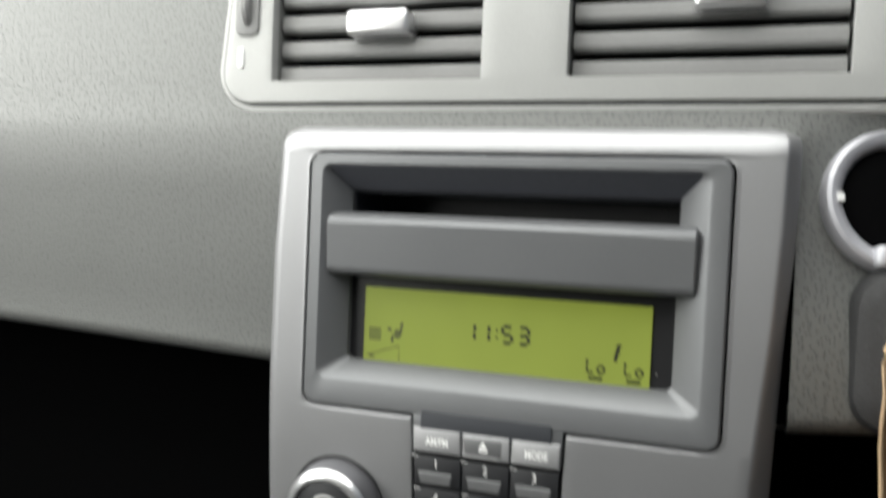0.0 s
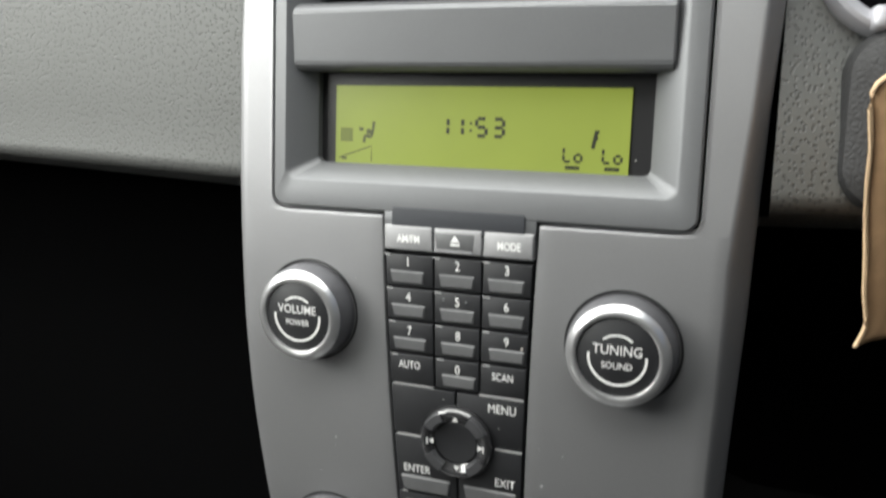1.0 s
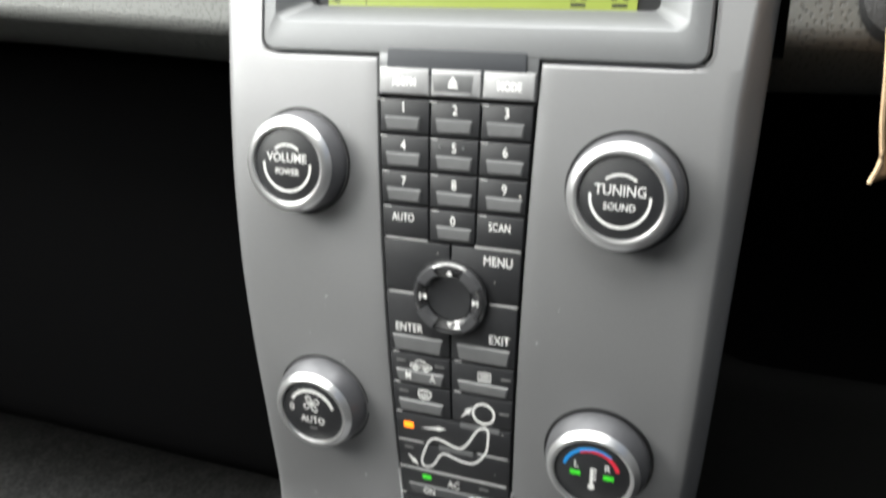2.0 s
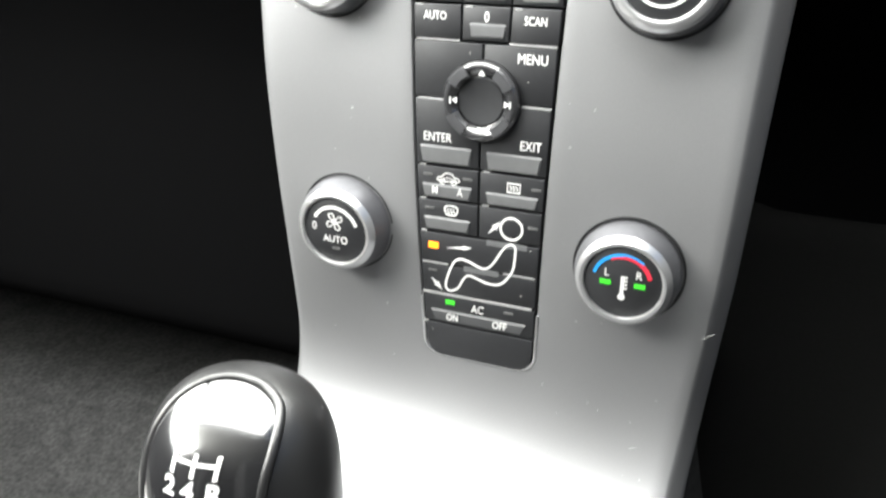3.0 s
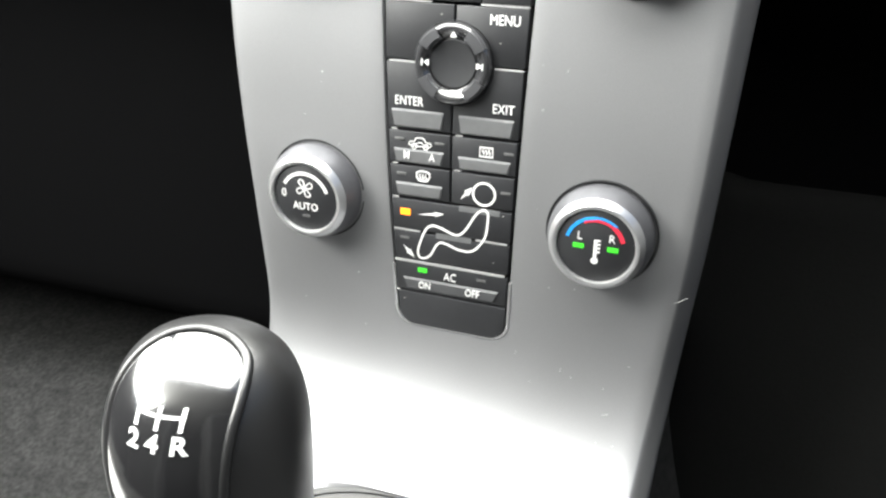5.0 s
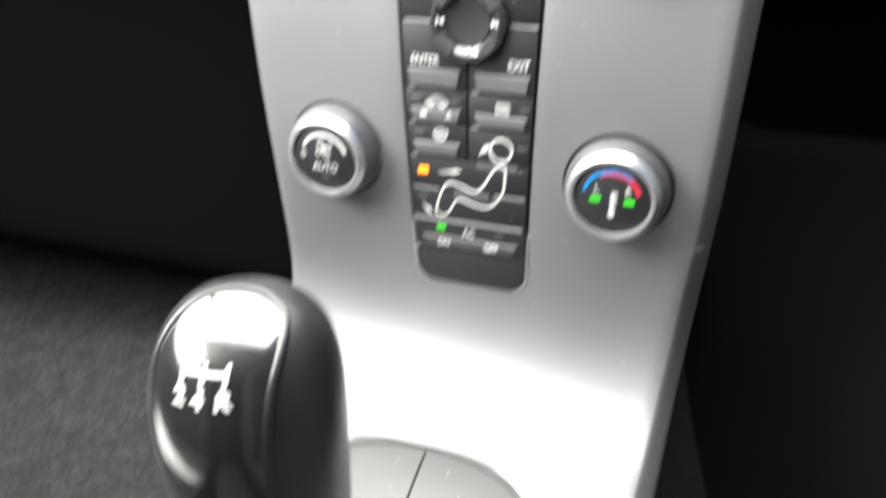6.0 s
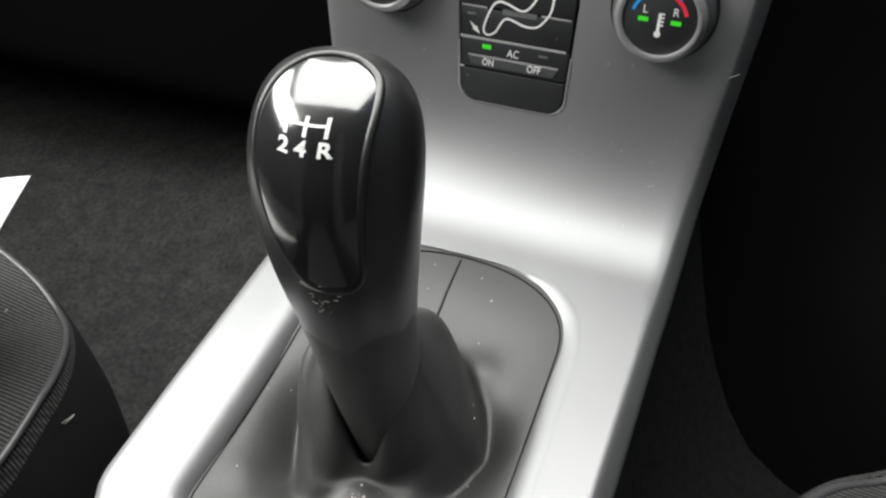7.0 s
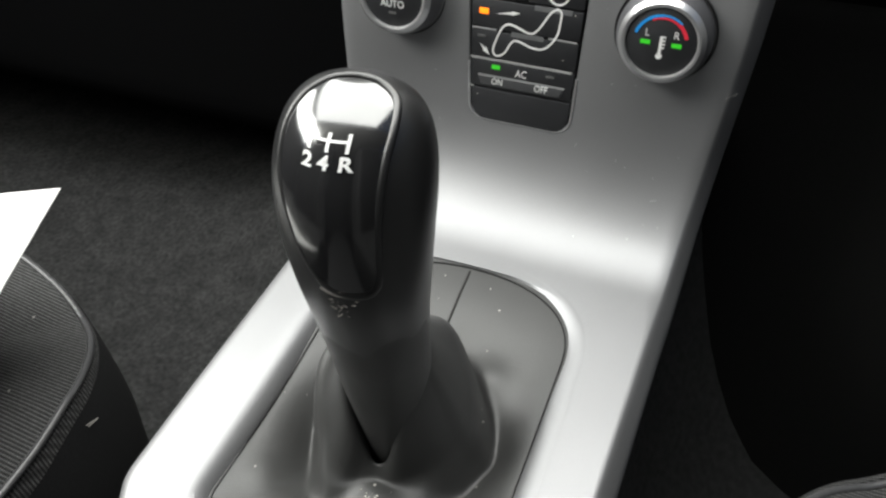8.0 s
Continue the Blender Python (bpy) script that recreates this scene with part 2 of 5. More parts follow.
def rounded(x0, x1, y0, y1, r, steps=5):
    """The outline of a rectangle with round corners."""
    out = []
    for cx, cy, a in ((x1 - r, y1 - r, 0), (x0 + r, y1 - r, 90), (x0 + r, y0 + r, 180), (x1 - r, y0 + r, 270)):
        for k in range(steps + 1):
            b = radians(a + 90 * k / steps)
            out.append((cx + r * math.cos(b), cy + r * math.sin(b)))
    return out


def lathe(bm, profile, steps=64, centre=(0, 0)):
    """A solid of revolution round z from rows of (radius, z)."""
    rows = []
    for r, z in profile:
        if r < 1e-6:
            rows.append([bm.verts.new((centre[0], centre[1], z))])
        else:
            rows.append([bm.verts.new((centre[0] + r * math.cos(2 * math.pi * k / steps), centre[1] + r * math.sin(2 * math.pi * k / steps), z)) for k in range(steps)])
    for a, b in zip(rows, rows[1:]):
        for k in range(steps):
            j = (k + 1) % steps
            if len(a) == 1:
                bm.faces.new((a[0], b[k], b[j]))
            elif len(b) == 1:
                bm.faces.new((a[k], a[j], b[0]))
            else:
                bm.faces.new((a[k], a[j], b[j], b[k]))
    return bm


def spline(points, steps=6, closed=False):
    """A smooth line through the points."""
    n, out = len(points), []
    pts = [Vector(p) for p in points]
    for i in range(n if closed else n - 1):
        p0 = pts[i - 1] if closed or i else pts[i]
        p1, p2 = pts[i], pts[(i + 1) % n]
        p3 = pts[(i + 2) % n] if closed or i + 2 < n else p2
        for k in range(steps):
            t = k / steps
            out.append(0.5 * (2 * p1 + (p2 - p0) * t + (2 * p0 - 5 * p1 + 4 * p2 - p3) * t * t + (3 * p1 - p0 - 3 * p2 + p3) * t ** 3))
    if not closed:
        out.append(pts[-1])
    return out


def ribbon(bm, points, width, z0, z1, closed=False):
    """A flat raised stroke along points (x, y)."""
    pts = [Vector((p[0], p[1])) for p in points]
    n = len(pts)
    rows = []
    for i, p in enumerate(pts):
        a = pts[i - 1] if closed or i else p
        b = pts[(i + 1) % n] if closed or i + 1 < n else p
        d = (b - a).normalized()
        s = Vector((-d.y, d.x)) * width / 2
        rows.append([bm.verts.new((*(p + s * k), z)) for k, z in ((-1, z0), (-1, z1), (1, z1), (1, z0))])
    for i in range(n if closed else n - 1):
        a, b = rows[i], rows[(i + 1) % n]
        for k in range(4):
            bm.faces.new((a[k], a[(k + 1) % 4], b[(k + 1) % 4], b[k]))
    if not closed:
        bm.faces.new(rows[0])
        bm.faces.new(list(reversed(rows[-1])))
    return bm


def tube(bm, points, radius, steps=10, closed=False):
    pts = [Vector(p) for p in points]
    n, rows = len(pts), []
    for i, p in enumerate(pts):
        a = pts[i - 1] if closed or i else p
        b = pts[(i + 1) % n] if closed or i + 1 < n else p
        d = (b - a).normalized()
        s = d.cross(Vector((0, 0, 1)))
        s = s.normalized() if s.length > 1e-4 else Vector((1, 0, 0))
        q = s.cross(d)
        rows.append([bm.verts.new(p + radius * (s * math.cos(2 * math.pi * k / steps) + q * math.sin(2 * math.pi * k / steps))) for k in range(steps)])
    for i in range(n if closed else n - 1):
        a, b = rows[i], rows[(i + 1) % n]
        for k in range(steps):
            bm.faces.new((a[k], a[(k + 1) % steps], b[(k + 1) % steps], b[k]))
    if not closed:
        bm.faces.new(rows[0])
        bm.faces.new(list(reversed(rows[-1])))
    return bm


def letters(bm, text, x, y, size, z, squeeze=1.0, depth=0.00012, bold=0.0, bend=None):
    """Raised lettering centred on (x, y); bend: a function that lays each point on a curved surface."""
    curve = bpy.data.curves.new("lettering", "FONT")
    curve.body, curve.size, curve.align_x, curve.align_y = text, size, "CENTER", "CENTER"
    curve.extrude, curve.offset, curve.resolution_u = depth / 2, bold, 3
    ob = bpy.data.objects.new("lettering", curve)
    scene.collection.objects.link(ob)
    bpy.context.view_layer.update()
    data = bpy.data.meshes.new_from_object(ob.evaluated_get(bpy.context.evaluated_depsgraph_get()))
    first = len(bm.verts)
    bm.from_mesh(data)
    bm.verts.ensure_lookup_table()
    for v in bm.verts[first:]:
        v.co = Vector((x + v.co.x * squeeze, y + v.co.y, z + v.co.z + depth / 2))
        if bend:
            v.co = bend(v.co)
    bpy.data.objects.remove(ob)
    bpy.data.curves.remove(curve)
    bpy.data.meshes.remove(data)
    return bm


# ---- the console's own frames of reference ----
RAKE, LEAN_BACK = 12.8, 9.0
PANEL = pose(0, 0, 0.353, 90 - RAKE, 0, 0)                                        # x across, y up the panel, z towards the seats
UPPER = PANEL @ pose(0, 0.210, 0, -LEAN_BACK, 0, 0)                               # the same for the part round the display
TUNNEL = 0.3015


def build_profile():
    """The console's face along its length s (metres): y, z and the angle from upright. It bows gently, then sweeps into the tunnel."""
    step = 0.0005

    def angle(s, sweep):
        if s > 0.230:
            return radians(RAKE + LEAN_BACK)
        if s > 0.030:
            return radians(RAKE - 6.0 + 15.0 * (s - 0.030) / 0.200)
        low = radians(RAKE - 6.0)
        if s > 0.004:
            return low
        return low + (radians(90) - low) * min(1.0, (0.004 - s) / sweep) ** 1.25

    def run(sweep):
        table = {}
        first = PANEL @ Vector((0, 0.110, 0.0055))
        y, z = first.y, first.z
        for k in range(220, 720):
            a = angle(k * step, sweep)
            table[k] = (y, z, a)
            y, z = y + math.sin(a) * step, z + math.cos(a) * step
        y, z = first.y, first.z
        for k in range(220, -640, -1):
            a = angle(k * step, sweep)
            table[k] = (y, z, a)
            y, z = y - math.sin(a) * step, z - math.cos(a) * step
        return table

    low, high = 0.02, 0.16
    for _ in range(24):
        mid = (low + high) / 2
        low, high = (mid, high) if run(mid)[-600][1] > TUNNEL else (low, mid)
    return run(low), step


PROFILE, PROFILE_STEP = build_profile()


def face_point(s, u, h=0.0):
    """The point of the console's face at s along it, u across it and h above it."""
    k = s / PROFILE_STEP
    i = int(math.floor(k))
    f = k - i
    a, b = PROFILE[i], PROFILE[i + 1]
    y, z, t = (a[n] * (1 - f) + b[n] * f for n in range(3))
    return Vector((u, y - math.cos(t) * h, z + math.sin(t) * h))


def face_pose(s, u, h=0.0):
    """A frame of reference on the face: x across, y up along it, z out of it."""
    k = int(round(s / PROFILE_STEP))
    return Matrix.Translation(face_point(s, u, h)) @ pose(0, 0, 0, 90 - math.degrees(PROFILE[k][2]), 0, 0)


def s_of_y(y):
    """Where along the face the tunnel lies at y."""
    k = min(range(-600, -150), key=lambda i: abs(PROFILE[i][0] - y))
    return k * PROFILE_STEP


def between(x, rows):
    """Linear reading of a short table."""
    if x <= rows[0][0]:
        return rows[0][1]
    for (a, p), (b, q) in zip(rows, rows[1:]):
        if x <= b:
            return p + (q - p) * (x - a) / (b - a)
    return rows[-1][1]


# ---- the closed cabin: floor, sides, roof, pillars ----


def build_cabin():
    bm = bmesh.new()
    box(bm, -0.80, 0.80, -1.7, 0.9, -0.06, 0.0)
    tagged(part("floor", bm, CARPET), "charcoal carpeted car floor", "floor", kind="structure")
    # the carpet of the footwells, rolling up to the bulkhead
    for name, x0, x1 in (("footwell_carpet", -0.74, -0.075), ("footwell_carpet", 0.075, 0.74)):
        bm = bmesh.new()
        rows = []
        for j in range(40):
            y = -0.75 + 1.35 * j / 39
            row = []
            for i in range(30):
                x = x0 + (x1 - x0) * i / 29
                z = 0.075 + 0.75 * max(0.0, y - 0.22) ** 1.35
                inner = (x - x1) if x1 < 0 else (x0 - x)
                rise = max(0.0, min(1.0, (y + 0.06) / 0.22))
                rise = rise * rise * (3 - 2 * rise)
                z += (0.16 + 0.13 * rise) * math.exp(inner / (0.045 + 0.065 * rise))
                z += 0.006 * noise.noise((x * 9, y * 9, 3.0)) + 0.002 * noise.noise((x * 40, y * 40, 1.0))
                row.append(bm.verts.new((x, y, z)))
            rows.append(row)
        for a, b in zip(rows, rows[1:]):
            for i in range(29):
                bm.faces.new((a[i], a[i + 1], b[i + 1], b[i]))
        # the driver side has its own darker colour, put in for the shade there
        ob = part(name, bm, CARPET if x1 < 0 else FOOTWELL_DARK)
        solid = ob.modifiers.new("thickness", "SOLIDIFY")
        solid.thickness = 0.012
        tagged(ob, "dark charcoal carpet lining the footwell" if x1 < 0 else "lining of the driver footwell, coloured darker for its shade", "carpet" if x1 < 0 else "mat", kind="structure")
    bm = bmesh.new()
    box(bm, -0.80, 0.80, 0.88, 0.94, -0.06, 0.86)
    tagged(part("wall_front", bm, TRIM_DARK), "dark bulkhead behind the dashboard", "wall", kind="structure")
    for name, s in (("wall_left", -1), ("wall_right", 1)):
        bm = bmesh.new()
        a, b = sorted((s * 0.74, s * 0.80))
        box(bm, a, b, -1.7, 0.9, -0.06, 0.80, 0.01)
        box(bm, a, b, -1.7, -0.92, 0.79, 1.21)
        box(bm, a, b, -0.93, -0.3, 1.14, 1.21)
        tagged(part(name, bm, TRIM_DARK), "dark car door below an open side window", "door", kind="structure")
    bm = bmesh.new()
    box(bm, -0.80, 0.80, -1.76, -1.70, -0.06, 1.21)
    tagged(part("wall_rear", bm, TRIM_DARK), "dark rear of the cabin", "wall", kind="structure")
    bm = bmesh.new()
    for b in ((-0.80, 0.80, -1.76, -0.345, 1.20, 1.24),):
        box(bm, *b)
    tagged(part("ceiling", bm, HEADLINER), "pale grey cloth headliner", "ceiling", kind="structure")
    # windscreen pillars
    for s in (-1, 1):
        bm = bmesh.new()
        tube(bm, [(s * 0.74, 0.86, 0.82), (s * 0.70, 0.35, 1.03), (s * 0.68, -0.34, 1.21)], 0.035, 10)
        tagged(part("windscreen_pillar", bm, HEADLINER), "pale windscreen pillar trim", "pillar", kind="structure")


build_cabin()


# ---- dashboard ----


VENT_Y0, VENT_Y1 = 0.1525, 0.212
VENTS = ((-0.122, -0.0160), (0.0226, 0.1338))


def build_dashboard():
    dash = thing("dashboard", UPPER, "grey grained dashboard behind the centre console", "dashboard")
    # the padded skin: a rounded lower edge, the face, and the roll over to the top
    section = [(-0.004, -0.24), (0.003, -0.075), (0.0105, -0.030)]
    section += [(0.0215 - 0.0085 * math.cos(radians(9 * k)), -0.0130 + 0.0090 * math.sin(radians(9 * k))) for k in range(0, 11)] + [(0.042, -0.0045)]
    section += [(0.060, -0.0074), (0.080, -0.0125), (0.100, -0.0180), (0.1265, -0.0240), (0.138, -0.0255), (VENT_Y0 - 0.001, -0.0272), (VENT_Y1 + 0.001, -0.0300)]
    section += [(0.235, -0.036), (0.252, -0.050), (0.262, -0.072), (0.262, -0.14), (0.215, -0.30), (0.10, -0.62)]
    # on the passenger side the face leans back straight to its tight lower edge
    passenger = [(-0.004, -0.24), (0.004, -0.090), (0.0105, -0.056)]
    passenger += [(0.0210 - 0.0095 * math.cos(radians(9.5 * k)), -0.0510 + 0.0090 * math.sin(radians(9.5 * k))) for k in range(0, 11)] + [(0.042, -0.0384)]
    passenger += [(0.060, -0.0354), (0.080, -0.0321), (0.100, -0.0288)] + section[len(passenger) + 3:]
    bm = bmesh.new()
    rows = []
    xs = sorted({round(-0.74 + 1.48 * i / 90, 5) for i in range(91)} | {x + d for x0, x1 in VENTS for x, d in ((x0, -0.001), (x1, 0.001))} | {-0.1072, 0.1168})
    for x in xs:
        drop = 0.041 * max(0.0, -x - 0.115) - 0.001
        # beside the steering column the skin turns away from the passenger side
        turn = -0.42 * max(0.0, min(x, 0.19) - 0.113)
        row = []
        for b, h in passenger if x < -0.1 else section:
            row.append(bm.verts.new((x, b + drop * max(0.0, 1 - b / 0.13), h + turn * max(0.0, min(1.0, (0.140 - b) / 0.02)))))
        rows.append(row)
    for x, (r0, r1) in zip(xs, zip(rows, rows[1:])):
        for i in range(len(section) - 1):
            if section[i][0] == VENT_Y0 - 0.001 and any(x0 - 0.0015 < x < x1 for x0, x1 in VENTS):
                continue
            if -0.1073 < x < 0.1167 and 2 <= i < len(section) and section[i][0] < 0.126 and section[i][1] > -0.06:
                continue
            bm.faces.new((r0[i], r1[i], r1[i + 1], r0[i + 1]))
    part("padded_skin", bm, DASH, dash, "grey leather-grained padding")
    # black block added so that the gap beside the console reads as shade
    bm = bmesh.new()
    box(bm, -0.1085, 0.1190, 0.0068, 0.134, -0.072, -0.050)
    part("recess", bm, VOID, dash, "black block behind the console that darkens the gap")
    # the lower dashboard, set back, with its shade put into a near-black colour
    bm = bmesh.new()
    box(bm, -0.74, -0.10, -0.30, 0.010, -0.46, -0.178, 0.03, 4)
    part("glove_box", bm, SHADE, dash, "glove box under the padding, near-black for the shade there")
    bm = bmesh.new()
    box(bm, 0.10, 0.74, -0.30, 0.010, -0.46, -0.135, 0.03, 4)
    part("knee_panel", bm, SHADE, dash, "panel under the steering column, near-black for the shade there")
    # added panel, coloured a little lighter than the knee panel for weaker shade
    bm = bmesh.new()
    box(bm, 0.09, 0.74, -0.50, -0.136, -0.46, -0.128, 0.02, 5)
    part("kick_panel", bm, LOWER_SHADE, dash, "charcoal lower panel beside the pedals, its colour standing for shade")
    return dash


def build_vent(name, x0, x1, tab, side_wheel):
    """An air vent: trim with a recess, tilted blades and a thumb tab."""
    vent = thing(name, UPPER @ pose(0, 0, -0.0275), "dark horizontal vent blades with a silver thumb tab", "air vent", "dashboard air vents")
    y0, y1 = VENT_Y0, VENT_Y1
    bm = bmesh.new()
    inner = rounded(x0 - 0.0004, x1 + 0.0004, y0 - 0.0004, y1 + 0.0004, 0.002, 4)
    rows = [[bm.verts.new((x, y, z)) for x, y in inner] for z in (0.0035, -0.027)]
    n = len(inner)
    for i in range(n):
        bm.faces.new((rows[0][i], rows[0][(i + 1) % n], rows[1][(i + 1) % n], rows[1][i]))
    part("duct", bm, BLADE, vent)
    # black sheet whose colour stands for the unlit depth behind the blades
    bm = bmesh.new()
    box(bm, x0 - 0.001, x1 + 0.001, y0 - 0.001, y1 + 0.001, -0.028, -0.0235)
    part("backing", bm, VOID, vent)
    for k in range(5):
        y = y0 + 0.0035 + 0.0125 * k
        bm = bmesh.new()
        section = [(0.0042, 0.0), (0.0046, 0.0020), (0.0030, 0.0034), (-0.0022, 0.0036), (-0.0042, 0.002), (-0.0030, -0.012), (0.0010, -0.013)]
        ends = []
        for x in (x0 + 0.0012, x1 - 0.0012):
            ends.append([bm.verts.new((x, y + b, h - 0.006)) for b, h in section])
        m = len(section)
        for i in range(m):
            bm.faces.new((ends[0][i], ends[1][i], ends[1][(i + 1) % m], ends[0][(i + 1) % m]))
        bm.faces.new(ends[0])
        bm.faces.new(list(reversed(ends[1])))
        bmesh.ops.bevel(bm, geom=[e for e in bm.edges if abs(e.verts[0].co.x - e.verts[1].co.x) > 0.01], offset=0.0005, segments=2, affect="EDGES")
        part("blade", bm, BLADE, vent)
    bm = bmesh.new()
    box(bm, tab[0], tab[1], tab[2], tab[3], -0.012, 0.007, 0.0028, 3)
    part("thumb_tab", bm, SILVER_RING, vent, "bright silver thumb tab")
    bm = bmesh.new()
    box(bm, tab[0] + 0.002, tab[1] + 0.001, tab[2] - 0.0020, tab[2] + 0.001, -0.012, 0.001, 0.002, 2)
    part("tab_foot", bm, BLADE, vent)
    if side_wheel:
        bm = bmesh.new()
        plate(bm, rounded(x0 - 0.0205, x0 - 0.0075, 0.1745, 0.2080, 0.004, 5), 0.0030, 0.0062, 0.0006)
        part("wheel_slot", bm, BLADE, vent)
        bm = bmesh.new()
        plate(bm, rounded(x0 - 0.0190, x0 - 0.0155, 0.1590, 0.1690, 0.0015, 4), 0.0030, 0.0058, 0.0006)
        part("open_mark", bm, WHITE, vent)
        bm = bmesh.new()
        lathe(bm, [(0.0, -0.0022), (0.015, -0.0022), (0.0162, -0.0010), (0.0162, 0.0010), (0.015, 0.0022), (0.0, 0.0022)], 40)
        bmesh.ops.rotate(bm, verts=bm.verts, cent=(0, 0, 0), matrix=Matrix.Rotation(radians(90), 3, "Y"))
        bmesh.ops.translate(bm, verts=bm.verts, vec=(x0 - 0.0135, 0.190, -0.0055))
        part("thumb_wheel", bm, BLADE, vent)
    return vent


build_dashboard()

def build_vent_surround():
    """One smooth trim piece round both vents."""
    trim = thing("vent_surround", UPPER @ pose(0, 0, -0.0275), "smooth light grey trim round the two air vents", "trim")
    left, right, y0, y1, r = -0.1500, 0.180, 0.1425, 0.228, 0.016
    (a0, a1), (c0, c1) = VENTS
    ys = [y0 + r * (1 - math.cos(radians(9 * k))) for k in range(0, 10)] + [VENT_Y0, (VENT_Y0 + VENT_Y1) / 2, VENT_Y1, y1]
    ys = sorted(set(round(y, 6) for y in ys))
    bm = bmesh.new()
    rows = []
    for y in ys:
        d = y - y0
        edge = left + (r - math.sqrt(max(0.0, r * r - (r - d) ** 2)) if d < r else 0.0) + 0.10 * d
        xs = [edge + (a0 - edge) * k / 6 for k in range(6)] + [a0, a1] + [a1 + (c0 - a1) * k / 4 for k in range(1, 4)] + [c0, c1] + [c1 + (right - c1) * k / 4 for k in range(1, 5)]
        rows.append([bm.verts.new((x, y, 0.0042 + 0.0010 * math.sin(math.pi * min(1.0, d / 0.06)))) for x in xs])
    for y, (p, q) in zip(ys, zip(rows, rows[1:])):
        for i in range(len(p) - 1):
            if VENT_Y0 - 1e-5 <= y < VENT_Y1 - 1e-5 and i in (6, 11):
                continue
            bm.faces.new((p[i], p[i + 1], q[i + 1], q[i]))
    ob = part("panel", bm, DASH_SMOOTH, trim)
    solid = ob.modifiers.new("thickness", "SOLIDIFY")
    solid.thickness, solid.offset = 0.006, -1.0
    edge = ob.modifiers.new("soft_edges", "BEVEL")
    edge.width, edge.segments, edge.limit_method, edge.angle_limit = 0.0016, 3, "ANGLE", radians(50)
    # a soft raised lip in the dash round the trim
    gap = 0.0034
    line = [(left - gap + 0.10 * (y1 - y0), y1 - 0.004), (left - gap + 0.06 * (y1 - y0), y1 - 0.04)]
    line += [(left + r + 0.002 - (r + gap) * math.cos(radians(a)), y0 + r - (r + gap) * math.sin(radians(a))) for a in range(0, 91, 10)]
    line += [(0.0, y0 - gap), (right, y0 - gap)]
    bm = bmesh.new()
    tube(bm, [(x, y, -0.0006) for x, y in line], 0.0028, 12)
    part("lip", bm, DASH_SMOOTH, trim, "soft raised lip")


build_vent_surround()
build_vent("air_vent", *VENTS[0], (-0.0825, -0.0515, 0.1732, 0.1848), True)
build_vent("air_vent", *VENTS[1], (0.0735, 0.1015, 0.1795, 0.1945), False)


def build_key_switch():
    """The round starter switch in the dash, with a silver collar."""
    sw = thing("key_switch", UPPER @ pose(0.1524, 0.1030, -0.0300, -13.7, 18), "round silver-rimmed key switch in the dashboard", "key switch")
    bm = bmesh.new()
    lathe(bm, [(0.0285, -0.003), (0.0288, 0.0022), (0.0282, 0.0046), (0.0268, 0.0056), (0.0250, 0.0052), (0.0222, 0.0036), (0.0216, 0.0022), (0.0214, -0.004)], 72)
    part("collar", bm, COLLAR, sw, "satin silver collar")
    bm = bmesh.new()
    lathe(bm, [(0.0216, 0.0010), (0.019, 0.0012), (0.013, 0.0024), (0.0, 0.0024)], 48)
    part("dial", bm, SHADE, sw)
    bm = bmesh.new()
    box(bm, -0.004, 0.004, -0.017, 0.017, 0.001, 0.009, 0.002)
    part("grip", bm, SHADE, sw)
    for a in (180,):
        bm = bmesh.new()
        box(bm, 0.0218, 0.0246, -0.0016, 0.0016, 0.0030, 0.0056, 0.0003)
        bmesh.ops.rotate(bm, verts=bm.verts, cent=(0, 0, 0), matrix=Matrix.Rotation(radians(a), 3, "Z"))
        part("mark", bm, WHITE, sw)
    bm = bmesh.new()
    box(bm, -0.012, 0.004, -0.0275, -0.0185, 0.001, 0.0085, 0.0034, 4)
    part("release_catch", bm, COLLAR, sw, "small bright catch")
    # steering column shroud below it
    col = thing("column_shroud", UPPER @ pose(0.176, 0.048, -0.026), "dark rounded steering column shroud", "steering column")
    bm = bmesh.new()
    plate(bm, rounded(-0.0392, 0.060, -0.0335, 0.030, 0.016, 10), -0.03, 0.0175, 0.009)
    part("shroud", bm, CORE, col)


build_key_switch()


